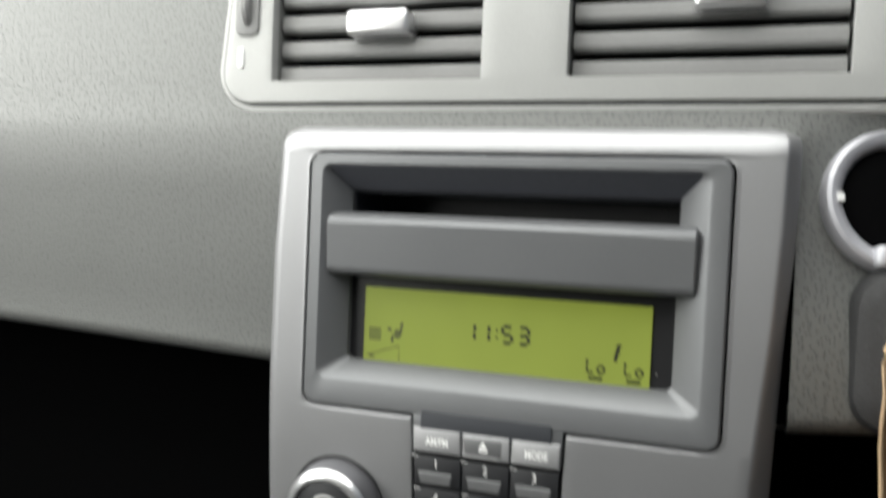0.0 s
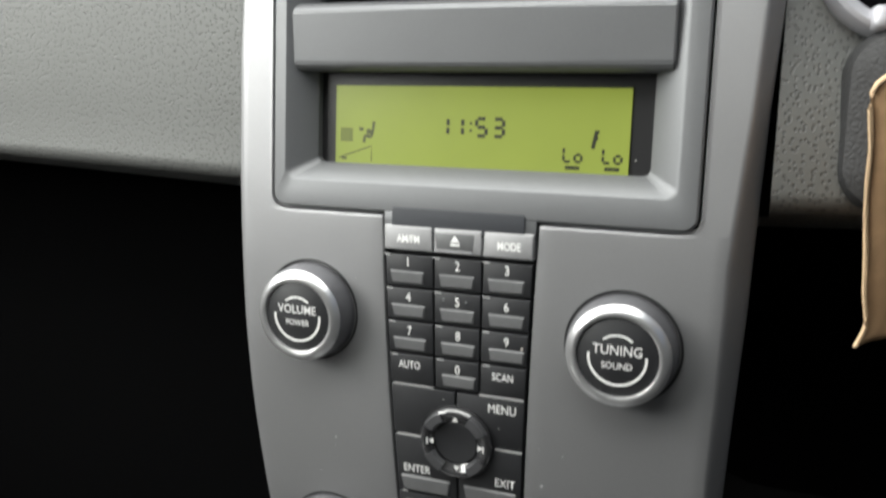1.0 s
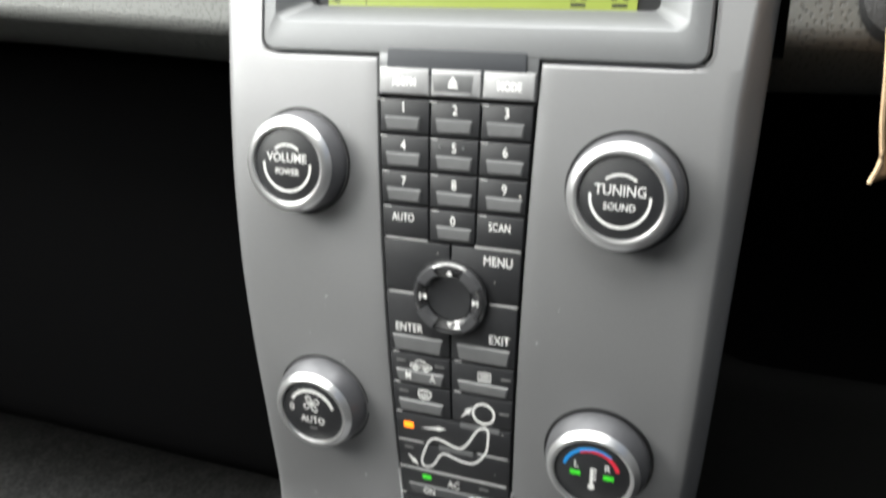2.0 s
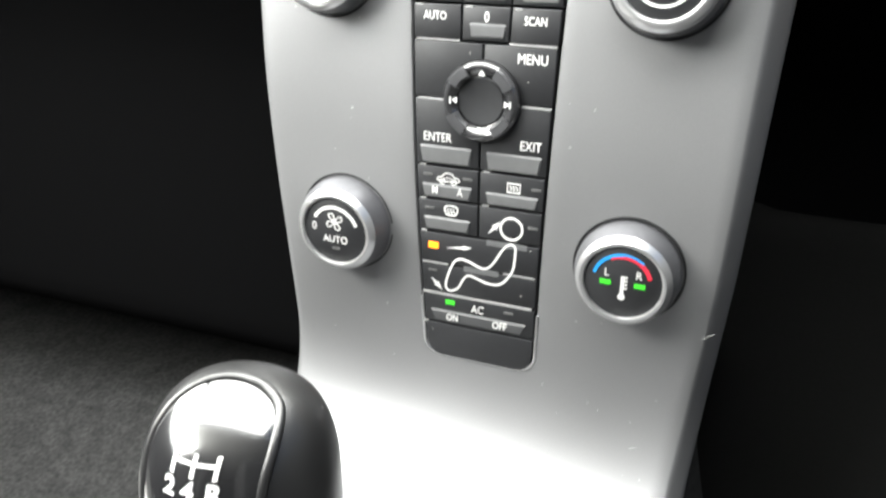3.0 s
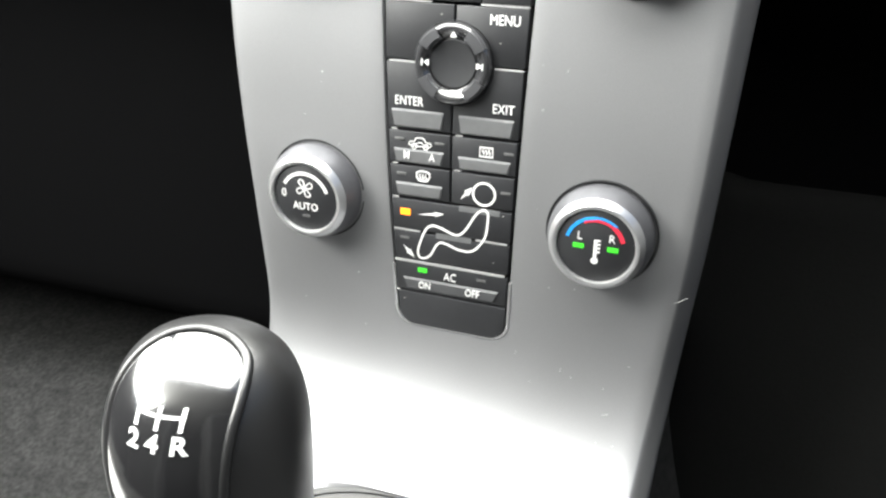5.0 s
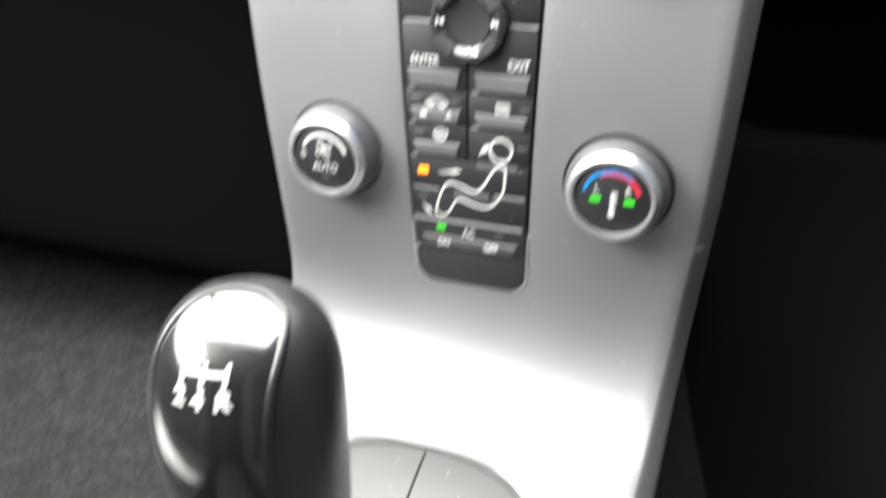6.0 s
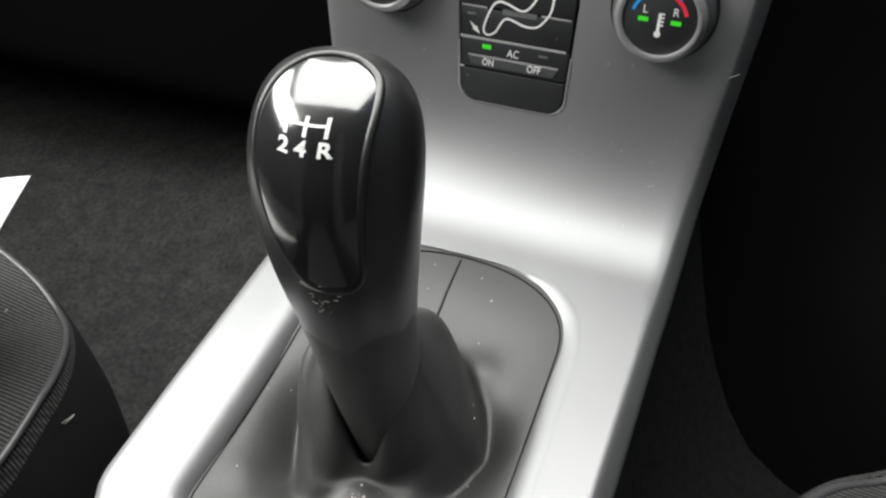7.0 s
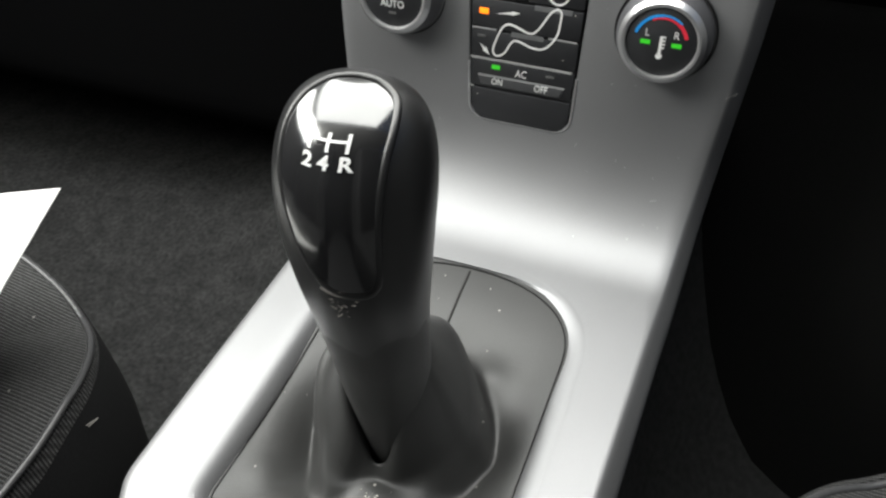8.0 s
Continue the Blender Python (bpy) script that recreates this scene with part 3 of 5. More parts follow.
def build_tag():
    """A creased strip of brown paper hanging from the key."""
    tag = thing("paper_tag", pose(0.1415, 0.034, 0.528, 0, 0, 20), "creased brown kraft paper tag hanging from the key", "paper tag")
    bm = bmesh.new()
    rows = []
    edge = [(0.007, 0.0), (0.010, 0.008), (0.0085, 0.02), (0.0075, 0.035), (0.006, 0.05), (0.0045, 0.062), (0.003, 0.075), (0.0008, 0.092), (0.006, 0.098), (0.011, 0.104)]
    for x, z in [(spl.x, spl.y) for spl in spline([(a, b, 0) for a, b in edge], 3)]:
        row = []
        for i in range(9):
            f = i / 8
            wave = 0.0022 * math.sin(6.0 * f + 40 * z) + 0.0035 * noise.noise((f * 2.5, z * 28, 0.4))
            row.append(bm.verts.new((x + f * 0.052, wave, z + 0.006 * f * (1 if z < 0.03 else 0.2))))
        rows.append(row)
    for a, b in zip(rows, rows[1:]):
        for i in range(8):
            bm.faces.new((a[i], a[i + 1], b[i + 1], b[i]))
    ob = part("sheet", bm, KRAFT, tag)
    solid = ob.modifiers.new("thickness", "SOLIDIFY")
    solid.thickness = 0.0009
    bm = bmesh.new()
    tube(bm, [(x - 0.0002, 0.0022 * math.sin(40 * z) + 0.0035 * noise.noise((0, z * 28, 0.4)), z) for x, z in [(q.x, q.y) for q in spline([(a, b, 0) for a, b in edge], 3)]], 0.0008, 6)
    part("edge", bm, KRAFT_EDGE, tag, "pale worn paper edge")


build_tag()

# ---- centre console: silver face flowing into the gear tunnel ----
HALF_L = [(-0.30, 0.0965), (-0.20, 0.0965), (-0.10, 0.0950), (-0.04, 0.0975), (0.005, 0.0985), (0.046, 0.1000), (0.095, 0.1030), (0.12, 0.1045), (0.16, 0.1058),
          (0.23, 0.1066), (0.28, 0.1064), (0.34, 0.1032)]
HALF_R = [(-0.30, 0.0930), (-0.20, 0.0930), (-0.10, 0.0955), (-0.04, 0.0980), (0.0, 0.1015), (0.05, 0.1055), (0.10, 0.1080), (0.14, 0.1098), (0.18, 0.1118), (0.22, 0.1130),
          (0.26, 0.1144), (0.30, 0.1166), (0.34, 0.1172)]
S_TOP, S_BOOT0, S_BOOT1, S_END = 0.3390, s_of_y(-0.0595), s_of_y(-0.222), s_of_y(-0.243)
KEYS_TOP, KEYS_END = 0.2135, -0.0050
BEZEL_TOP, BEZEL_L, BEZEL_R = 0.3270, -0.0872, 0.0938


def keys_half(s):
    """Half width of the slot for the buttons."""
    w = 0.0262 + (0.0335 - 0.0262) * (s - 0.0) / 0.2135
    if s < KEYS_END + 0.008:
        d = max(0.0, s - KEYS_END)
        w = w - 0.008 + math.sqrt(max(0.0, 0.008 ** 2 - (0.008 - d) ** 2))
    return w


def boot_half(s):
    """Half width of the gaiter's opening."""
    d, w = S_BOOT0 - s, 0.0574
    if d < 0.046:
        e = 1 - d / 0.046
        return w * (1 - e ** 2.5) ** (1 / 2.2) if e < 1 else 0.0
    d2 = s - S_BOOT1
    if d2 < 0.012:
        return w - 0.012 + math.sqrt(max(0.0, 0.012 ** 2 - (0.012 - d2) ** 2))
    return w


def opening(s):
    if KEYS_TOP <= s <= BEZEL_TOP:
        r, l, g = 0.006, BEZEL_L, BEZEL_R
        for d in (s - KEYS_TOP, BEZEL_TOP - s):
            if d < r:
                cut = r - math.sqrt(max(0.0, r * r - (r - d) ** 2))
                l, g = l + cut, g - cut
        return l, g
    if KEYS_END <= s < KEYS_TOP:
        return -keys_half(s), keys_half(s)
    if S_BOOT1 <= s <= S_BOOT0:
        return -1.05 * boot_half(s), boot_half(s)
    return 0.0, 0.0


def build_console():
    console = thing("centre_console", None, "satin silver centre console flowing into the gear tunnel", "console")
    marks = set()

    def span(a, b, n):
        marks.update(round(a + (b - a) * k / n, 6) for k in range(n + 1))

    tiny = 0.00004
    span(BEZEL_TOP, BEZEL_TOP + 0.0018, 6), span(KEYS_TOP, KEYS_TOP - 0.0018, 6)
    span(S_TOP, BEZEL_TOP + 0.0018, 4), span(BEZEL_TOP, BEZEL_TOP - 0.006, 6), span(BEZEL_TOP - 0.006, KEYS_TOP + 0.006, 20), span(KEYS_TOP + 0.006, KEYS_TOP, 6)
    span(KEYS_TOP - 0.0018, 0.19, 8), span(0.19, 0.01, 20), span(0.01, KEYS_END, 16), span(KEYS_END, -0.09, 46), span(-0.09, S_BOOT0, 3)
    span(S_BOOT0, S_BOOT0 - 0.01, 14), span(S_BOOT0 - 0.01, S_BOOT0 - 0.046, 16), span(S_BOOT0 - 0.046, S_BOOT1, 26), span(S_BOOT1 + 0.012, S_BOOT1, 8), span(S_BOOT1, S_END, 3)
    marks.update((BEZEL_TOP + tiny, KEYS_TOP - tiny, KEYS_END - tiny, S_BOOT0 + tiny, S_BOOT1 - tiny))
    rows = []
    bm = bmesh.new()
    for s in sorted(marks, reverse=True):
        l, g = opening(s)
        shrink = 0.0
        if s > S_TOP - 0.006:
            shrink = 0.006 - math.sqrt(max(0.0, 0.006 ** 2 - (s - S_TOP + 0.006) ** 2))
        if s < S_END + 0.03:
            shrink = 0.03 - math.sqrt(max(0.0, 0.03 ** 2 - (S_END + 0.03 - s) ** 2))
        roll = 0.0
        if s > S_TOP - 0.011:
            e = (s - S_TOP + 0.011) / 0.011
            roll = -0.0075 * e ** 2.2
        if s < S_END + 0.006:
            e = (S_END + 0.006 - s) / 0.006
            roll = -0.006 * (1 - math.sqrt(max(0.0, 1 - e * e)))
        # the paint rolls down into the groove under and over the display unit
        groove, r = 0.0, 0.0018
        for d in (KEYS_TOP - s, s - BEZEL_TOP):
            if 0 < d < r:
                groove = r - math.sqrt(max(0.0, r * r - (r - d) ** 2))
        line = []
        for sign, start in ((-1, l), (1, g)):
            cols = []
            reach = BEZEL_R if sign > 0 else -BEZEL_L
            rim = 0.0055 if sign < 0 else between(s, [(0.0, 0.0072), (0.08, 0.0070), (0.15, 0.0080), (0.20, 0.0092), (0.26, 0.0060)])
            half = between(s, HALF_L if sign < 0 else HALF_R) - shrink
            flat = half - rim
            if l or g:
                lip = (0.0115 if sign < 0 else 0.0072) if s <= S_BOOT0 else 0.0013
                cols += [(start, roll - 0.0030 - 0.6 * lip), (start + sign * lip * 0.12, roll - lip * 0.55), (start + sign * lip * 0.45, roll - lip * 0.14)]
            else:
                cols += [(start, roll)] * 3
            first = start + sign * (lip if (l or g) else 0.0)
            for i in range(15):
                f = i / 14
                u = first + (sign * flat - first) * f
                # the face bows very slightly across its width
                cols.append((u, roll - 0.0006 * (u / 0.11) ** 2))
            # a tight crease and a steep bevel towards the driver, a plain round towards the passenger
            turned = ((0.12, 0.04), (0.26, 0.17), (0.46, 0.47), (0.70, 0.85), (0.91, 1.20), (1.0, 1.45)) if sign > 0 else [(math.sin(radians(15 * k)), 1 - math.cos(radians(15 * k))) for k in range(1, 7)]
            for across, down in turned:
                cols.append((sign * (flat + rim * across), roll - 0.0006 - rim * down))
            cols.append((sign * half, roll - 0.0006 - rim - 0.012))
            cols.append((sign * (half - 0.004), roll - 0.0006 - rim - 0.014))
            line.append([bm.verts.new(face_point(s, u, h - groove * max(0.0, min(1.0, (reach - 0.0045 - abs(u)) / 0.003)))) for u, h in cols])
        rows.append(line)
    for a, b in zip(rows, rows[1:]):
        for side in (0, 1):
            for i in range(len(a[side]) - 1):
                bm.faces.new((a[side][i], a[side][i + 1], b[side][i + 1], b[side][i]))
    bmesh.ops.remove_doubles(bm, verts=bm.verts, dist=0.00002)
    bmesh.ops.dissolve_degenerate(bm, dist=0.00001, edges=bm.edges)
    ob = part("fascia", bm, SILVER, console, "satin silver painted fascia")
    solid = ob.modifiers.new("thickness", "SOLIDIFY")
    solid.thickness, solid.offset = 0.0026, -1.0
    # the dark body behind and below the silver face
    bm = bmesh.new()
    rows = []
    for k in range(30):
        s = 0.325 - (0.325 - S_END - 0.006) * k / 29
        left, right = between(s, HALF_L) - 0.0065, between(s, HALF_R) - 0.0065
        deep = between(s, [(-0.40, -0.20), (-0.09, -0.19), (-0.02, -0.075), (0.10, -0.050), (0.33, -0.045)])
        rows.append([bm.verts.new(face_point(s, u, h)) for u, h in ((-left, -0.0185), (-left + 0.004, deep), (right - 0.004, deep), (right, -0.0185))])
    for a, b in zip(rows, rows[1:]):
        for i in range(3):
            bm.faces.new((a[i], a[i + 1], b[i + 1], b[i]))
    bm.faces.new(rows[0])
    bm.faces.new(list(reversed(rows[-1])))
    part("side_panel", bm, CORE, console, "charcoal grained sides of the console")
    bm = bmesh.new()
    box(bm, -0.088, 0.088, -0.85, -0.15, 0.02, 0.270, 0.012, 3)
    part("tunnel_body", bm, CORE, console)
    # rolled lip round the gaiter's opening
    edge = []
    for k in range(61):
        f = k / 60
        s = S_BOOT0 - 0.046 * f ** 2
        edge.append((s, boot_half(s)))
    for k in range(1, 31):
        s = S_BOOT0 - 0.046 - (S_BOOT0 - 0.046 - S_BOOT1 - 0.012) * k / 30
        edge.append((s, boot_half(s)))
    for k in range(1, 13):
        a = 0.5 * math.pi * k / 12
        edge.append((S_BOOT1 + 0.012 - 0.012 * math.sin(a), 0.0454 + 0.012 * math.cos(a)))
    loop = edge + [(s, -1.05 * u) for s, u in reversed(edge[1:])]
    n = len(loop)
    bm = bmesh.new()
    rows = []
    gap = []
    right_lip = ((-0.0074, -0.0001), (-0.0058, 0.00005), (-0.0036, -0.0003), (-0.0014, -0.0010), (0.0002, -0.0019), (0.0014, -0.0031), (0.0020, -0.0046), (0.0021, -0.0075))
    left_lip = ((-0.0117, -0.0001), (-0.0090, -0.0002), (-0.0066, -0.0008), (-0.0044, -0.0017), (-0.0024, -0.0033), (-0.0006, -0.0056), (0.0008, -0.0084), (0.0014, -0.0125))
    for (inset_r, h_r), (inset_l, h_l) in zip(right_lip, left_lip):
        row = []
        for i, (s, u) in enumerate(loop):
            f = max(0.0, min(1.0, 0.5 - u / 0.09))
            inset, h = inset_r + (inset_l - inset_r) * f, h_r + (h_l - h_r) * f
            along = Vector((loop[(i + 1) % n][0] - loop[i - 1][0], loop[(i + 1) % n][1] - loop[i - 1][1])).normalized()
            row.append(bm.verts.new(face_point(s - along.y * inset, u + along.x * inset, h)))
            if h_r == -0.0031:
                p = face_point(s, u, 0.0)
                front = max(0.0, (p.y + 0.164) / math.hypot(p.x, p.y + 0.164)) ** 2
                aside = inset + 0.0004 + 0.0014 * f
                gap.append(face_point(s - along.y * aside, u + along.x * aside, -0.0033 + 0.0027 * front - 0.0052 * max(0.0, -p.x / math.hypot(p.x, p.y + 0.164)) ** 2))
        rows.append(row)
    for a, b in zip(rows, rows[1:]):
        for i in range(n):
            bm.faces.new((a[i], a[(i + 1) % n], b[(i + 1) % n], b[i]))
    part("opening_lip", bm, SILVER, console, "rolled silver lip round the gaiter")
    # thin black tube that draws the shade in the gap along the lip
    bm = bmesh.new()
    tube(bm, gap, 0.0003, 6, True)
    part("gap_seal", bm, VOID, console, "dark line for the shade in the gap between lip and leather")
    # bright bead round the lower end of the slot for the buttons
    bead = [(KEYS_END + 0.030 * (1 - k / 24) ** 2, -1) for k in range(25)] + [(KEYS_END + 0.030 * (k / 24) ** 2, 1) for k in range(25)]
    bm = bmesh.new()
    tube(bm, [face_point(s - 0.0003, side * (keys_half(s) + 0.0003), -0.0001) for s, side in bead], 0.00065, 8)
    part("slot_bead", bm, SILVER_RING, console, "bright silver bead round the slot")
    # dust and scratches on the paint
    random.seed(21)
    for _ in range(34):
        s = random.uniform(-0.06, 0.19)
        side = random.choice((-1, 1))
        x = side * random.uniform(0.036, 0.092)
        if min((x - kx) ** 2 + (s - ks) ** 2 for kx, ks in ((-0.0684, 0.168), (0.0682, 0.1677), (-0.0637, 0.055), (0.0653, 0.055))) < 0.0245 ** 2:
            continue
        p, r = face_point(s, x, 0.0001), random.uniform(0.00010, 0.00024)
        part("dust", box(bmesh.new(), p.x - r, p.x + r, p.y - r, p.y + r, p.z - r, p.z + r), SCRATCH, console, "speck of pale dust")
    for x, s, length, turn in ((0.0985, 0.030, 0.006, 35), (0.052, -0.014, 0.002, 80), (0.074, -0.030, 0.003, 20), (-0.052, 0.078, 0.0016, 60), (0.046, 0.118, 0.0015, 70), (0.031, -0.010, 0.0018, 75)):
        bm = bmesh.new()
        c, d = math.cos(radians(turn)) * length / 2, math.sin(radians(turn)) * length / 2
        a, b = face_point(s - d, x - c, 0.00002), face_point(s + d, x + c, 0.00002)
        tube(bm, [a, (a + b) / 2, b], 0.00009, 5)
        part("scratch", bm, SCRATCH, console, "fine pale scratch")


build_console()


# ---- display unit ----


def build_display():
    unit = thing("display_unit", UPPER, "graphite display unit with flap and backlit green clock display", "display")
    off = 0.210
    y0, y1 = KEYS_TOP - off + 0.0008, BEZEL_TOP - off - 0.0008
    x0, x1 = BEZEL_L + 0.0008, BEZEL_R - 0.0008
    rings = [
        (rounded(x0, x1, y0, y1, 0.0055, 6), -0.030), (rounded(x0, x1, y0, y1, 0.0055, 6), -0.0012),
        (rounded(x0 + 0.0008, x1 - 0.0008, y0 + 0.0008, y1 - 0.0008, 0.005, 6), -0.0003),
        (rounded(-0.0805, 0.0858, 0.0155, 0.1120, 0.0045, 6), 0.0000), (rounded(-0.0795, 0.0840, 0.0168, 0.1112, 0.004, 6), -0.0008),
        (rounded(-0.0715, 0.0745, 0.0228, 0.1106, 0.003, 6), -0.0100), (rounded(-0.0705, 0.0735, 0.0236, 0.1104, 0.003, 6), -0.0112),
        (rounded(-0.0705, 0.0735, 0.0236, 0.1104, 0.003, 6), -0.0160)]
    bm = bmesh.new()
    rows = [[bm.verts.new((x, y, z)) for x, y in pts] for pts, z in rings]
    n = len(rows[0])
    for a, b in zip(rows, rows[1:]):
        for i in range(n):
            bm.faces.new((a[i], a[(i + 1) % n], b[(i + 1) % n], b[i]))
    part("bezel", bm, BEZEL, unit, "graphite plastic bezel with sloping inner walls")
    bm = bmesh.new()
    box(bm, -0.075, 0.078, 0.020, 0.066, -0.0185, -0.0150)
    part("display_surround", bm, BLACK, unit, "black display surround")
    # the slot above the flap
    for b in ((-0.075, 0.078, 0.1000, 0.1040, -0.075, -0.0155), (-0.075, 0.078, 0.066, 0.1104, -0.078, -0.074), (-0.075, -0.071, 0.066, 0.1104, -0.074, -0.015),
              (0.074, 0.078, 0.066, 0.1104, -0.074, -0.015), (-0.071, 0.074, 0.066, 0.069, -0.074, -0.016)):
        part("slot_wall", box(bmesh.new(), *b), SLOT, unit)
    # the hood sloping back into the slot from the bezel's upper edge
    # its colour is darker than the bezel's, to carry the shade under the edge
    bm = bmesh.new()
    rows = []
    for lift in (0.0, 0.0012):
        rows.append([bm.verts.new((x, y + lift, z)) for x, y, z in ((-0.0795, 0.1108, -0.0012), (0.0840, 0.1108, -0.0012), (0.0742, 0.1010, -0.0112), (0.0742, 0.1000, -0.0170), (-0.0712, 0.1000, -0.0170), (-0.0712, 0.1010, -0.0112))])
    for side in (0, 1):
        a = rows[side]
        bm.faces.new((a[0], a[1], a[2], a[5]))
        bm.faces.new((a[5], a[2], a[3], a[4]))
    for i in range(6):
        bm.faces.new((rows[0][i], rows[0][(i + 1) % 6], rows[1][(i + 1) % 6], rows[1][i]))
    bmesh.ops.recalc_face_normals(bm, faces=bm.faces)
    part("slot_hood", bm, SLOT, unit, "sloping hood over the slot, coloured dark for its shade", False)
    # the flap: a bar standing across the opening
    bm = bmesh.new()
    section = [(0.0640, -0.0020), (0.0655, -0.0012), (0.0862, 0.0005), (0.0882, -0.0006), (0.0906, -0.0055), (0.0908, -0.0180), (0.0625, -0.0165), (0.0625, -0.0045)]
    rows = []
    for u in (-0.0775, -0.0768, 0.0, 0.0802, 0.0810):
        f = 0.93 if abs(u - 0.00175) > 0.0789 else 1.0
        rows.append([bm.verts.new((u, 0.0766 + (b - 0.0766) * f, -0.009 + (h + 0.009) * f)) for b, h in section])
    m = len(section)
    for a, b in zip(rows, rows[1:]):
        for i in range(m):
            bm.faces.new((a[i], a[(i + 1) % m], b[(i + 1) % m], b[i]))
    bm.faces.new(rows[0])
    bm.faces.new(list(reversed(rows[-1])))
    bmesh.ops.bevel(bm, geom=[e for e in bm.edges if abs(e.verts[0].co.x - e.verts[1].co.x) > 0.01], offset=0.0007, segments=3, affect="EDGES")
    part("flap", bm, BEZEL, unit, "graphite flap bar", False)
    # tongue down to the buttons
    bm = bmesh.new()
    plate(bm, [(-0.0325, -0.0030), (0.0325, -0.0030), (0.0328, y0 + 0.0012), (-0.0328, y0 + 0.0012)], -0.012, -0.0006, 0.0004)
    part("tongue", bm, BEZEL, unit, "graphite tongue above the keys")
    bm = bmesh.new()
    plate(bm, rounded(-0.0290, 0.0282, -0.0030, y0 + 0.0024, 0.0012, 4), -0.006, 0.00015, 0.0004)
    part("disc_slot_door", bm, SLOT_DOOR, unit, "darker blue-grey disc slot door")
    # the screen
    bm = bmesh.new()
    box(bm, -0.0635, 0.0645, 0.0232, 0.0570, -0.0155, -0.0142)
    part("lcd_screen", bm, LCD, unit, "backlit yellow-green display")
    ink, faint = bmesh.new(), bmesh.new()
    z0, z1 = -0.0142, -0.01412

    def seg(bmx, cells, x, y, w, h, t):
        """Seven-segment strokes: a top, b c right, d bottom, e f left, g middle."""
        strokes = {"a": (0, h, w, h), "b": (w, h / 2, w, h), "c": (w, 0, w, h / 2), "d": (0, 0, w, 0), "e": (0, 0, 0, h / 2), "f": (0, h / 2, 0, h), "g": (0, h / 2, w, h / 2)}
        for c in cells:
            ax, ay, bx, by = strokes[c]
            cut = t * 0.35
            if ay == by:
                ribbon(bmx, [(x + ax + cut, y + ay), (x + bx - cut, y + by)], t, z0, z1)
            else:
                ribbon(bmx, [(x + ax, y + ay + cut), (x + bx, y + by - cut)], t, z0, z1)

    def char(*strokes):
        bmx = bmesh.new()
        for args in strokes:
            seg(bmx, *args)
        part("digit", bmx, LCD_INK, unit)

    base, high = 0.0370, 0.0070
    char(("bc", -0.0150, base, 0.0042, high, 0.0014))
    char(("bc", -0.0085, base, 0.0042, high, 0.0014))
    char(("acdfg", 0.0018, base, 0.0042, high, 0.0014))
    char(("abcdg", 0.0092, base, 0.0042, high, 0.0014))
    for dy in (0.0020, 0.0050):
        dot = bmesh.new()
        box(dot, -0.0012, -0.0002, base + dy - 0.0005, base + dy + 0.0005, z0, z1)
        part("colon_dot", dot, LCD_INK, unit)
    for x in (0.0388, 0.0545):
        char(("def", x, 0.0280, 0.0030, 0.0056, 0.0010))
        char(("cdeg", x + 0.0045, 0.0280, 0.0027, 0.0056, 0.0010))
        bar = bmesh.new()
        box(bar, x + 0.0008, x + 0.0066, 0.0249, 0.0263, z0, z1)
        part("seat_bar", bar, LCD_INK, unit)
    # thermometer mark, slanting
    ribbon(ink, [(0.0516, 0.0404), (0.0503, 0.0334)], 0.0015, z0, z1)
    ribbon(ink, [(0.0518, 0.0400), (0.0526, 0.0400)], 0.0014, z0, z1)
    ribbon(ink, [(0.0514, 0.0374), (0.0522, 0.0374)], 0.0012, z0, z1)
    part("thermometer_mark", ink, LCD_INK, unit)
    # seated figure mark, arrow, ramp and snowflake blot
    ribbon(faint, spline([(-0.0450, 0.0418, 0), (-0.0456, 0.0376, 0), (-0.0466, 0.0352, 0), (-0.0490, 0.0356, 0), (-0.0497, 0.0326, 0)], 4), 0.0013, z0, z1)
    part("seated_mark", faint, LCD_FAINT, unit, "faint seated mark")
    part("head_mark", lathe(bmesh.new(), [(0.0012, z0), (0.0012, z1), (0.0, z1)], 12, (-0.0474, 0.0374)), LCD_FAINT, unit)
    part("arrow_mark", ribbon(bmesh.new(), [(-0.0520, 0.0384), (-0.0500, 0.0384)], 0.0014, z0, z1), LCD_FAINT, unit)
    part("ramp_mark", ribbon(bmesh.new(), [(-0.0618, 0.0258), (-0.0460, 0.0312), (-0.0460, 0.0246)], 0.0005, z0, z1), LCD_FAINT, unit)
    part("ramp_base", ribbon(bmesh.new(), [(-0.0605, 0.0256), (-0.0580, 0.0256)], 0.0010, z0, z1), LCD_FAINT, unit)
    for k in range(5):
        part("flake_stroke", ribbon(bmesh.new(), [(-0.0606 + k * 0.0012, 0.0330), (-0.0606 + k * 0.0012, 0.0388)], 0.0004, z0, z1), LCD_FAINT, unit)
        part("flake_stroke", ribbon(bmesh.new(), [(-0.0610, 0.0334 + k * 0.0012), (-0.0550, 0.0334 + k * 0.0012)], 0.0004, z0, z1 - 0.00002), LCD_FAINT, unit)
    bm = bmesh.new()
    box(bm, 0.0668, 0.0674, 0.0292, 0.0298, -0.0150, -0.0146)
    part("dust", bm, DUST, unit)


build_display()

# ---- the button panel ----


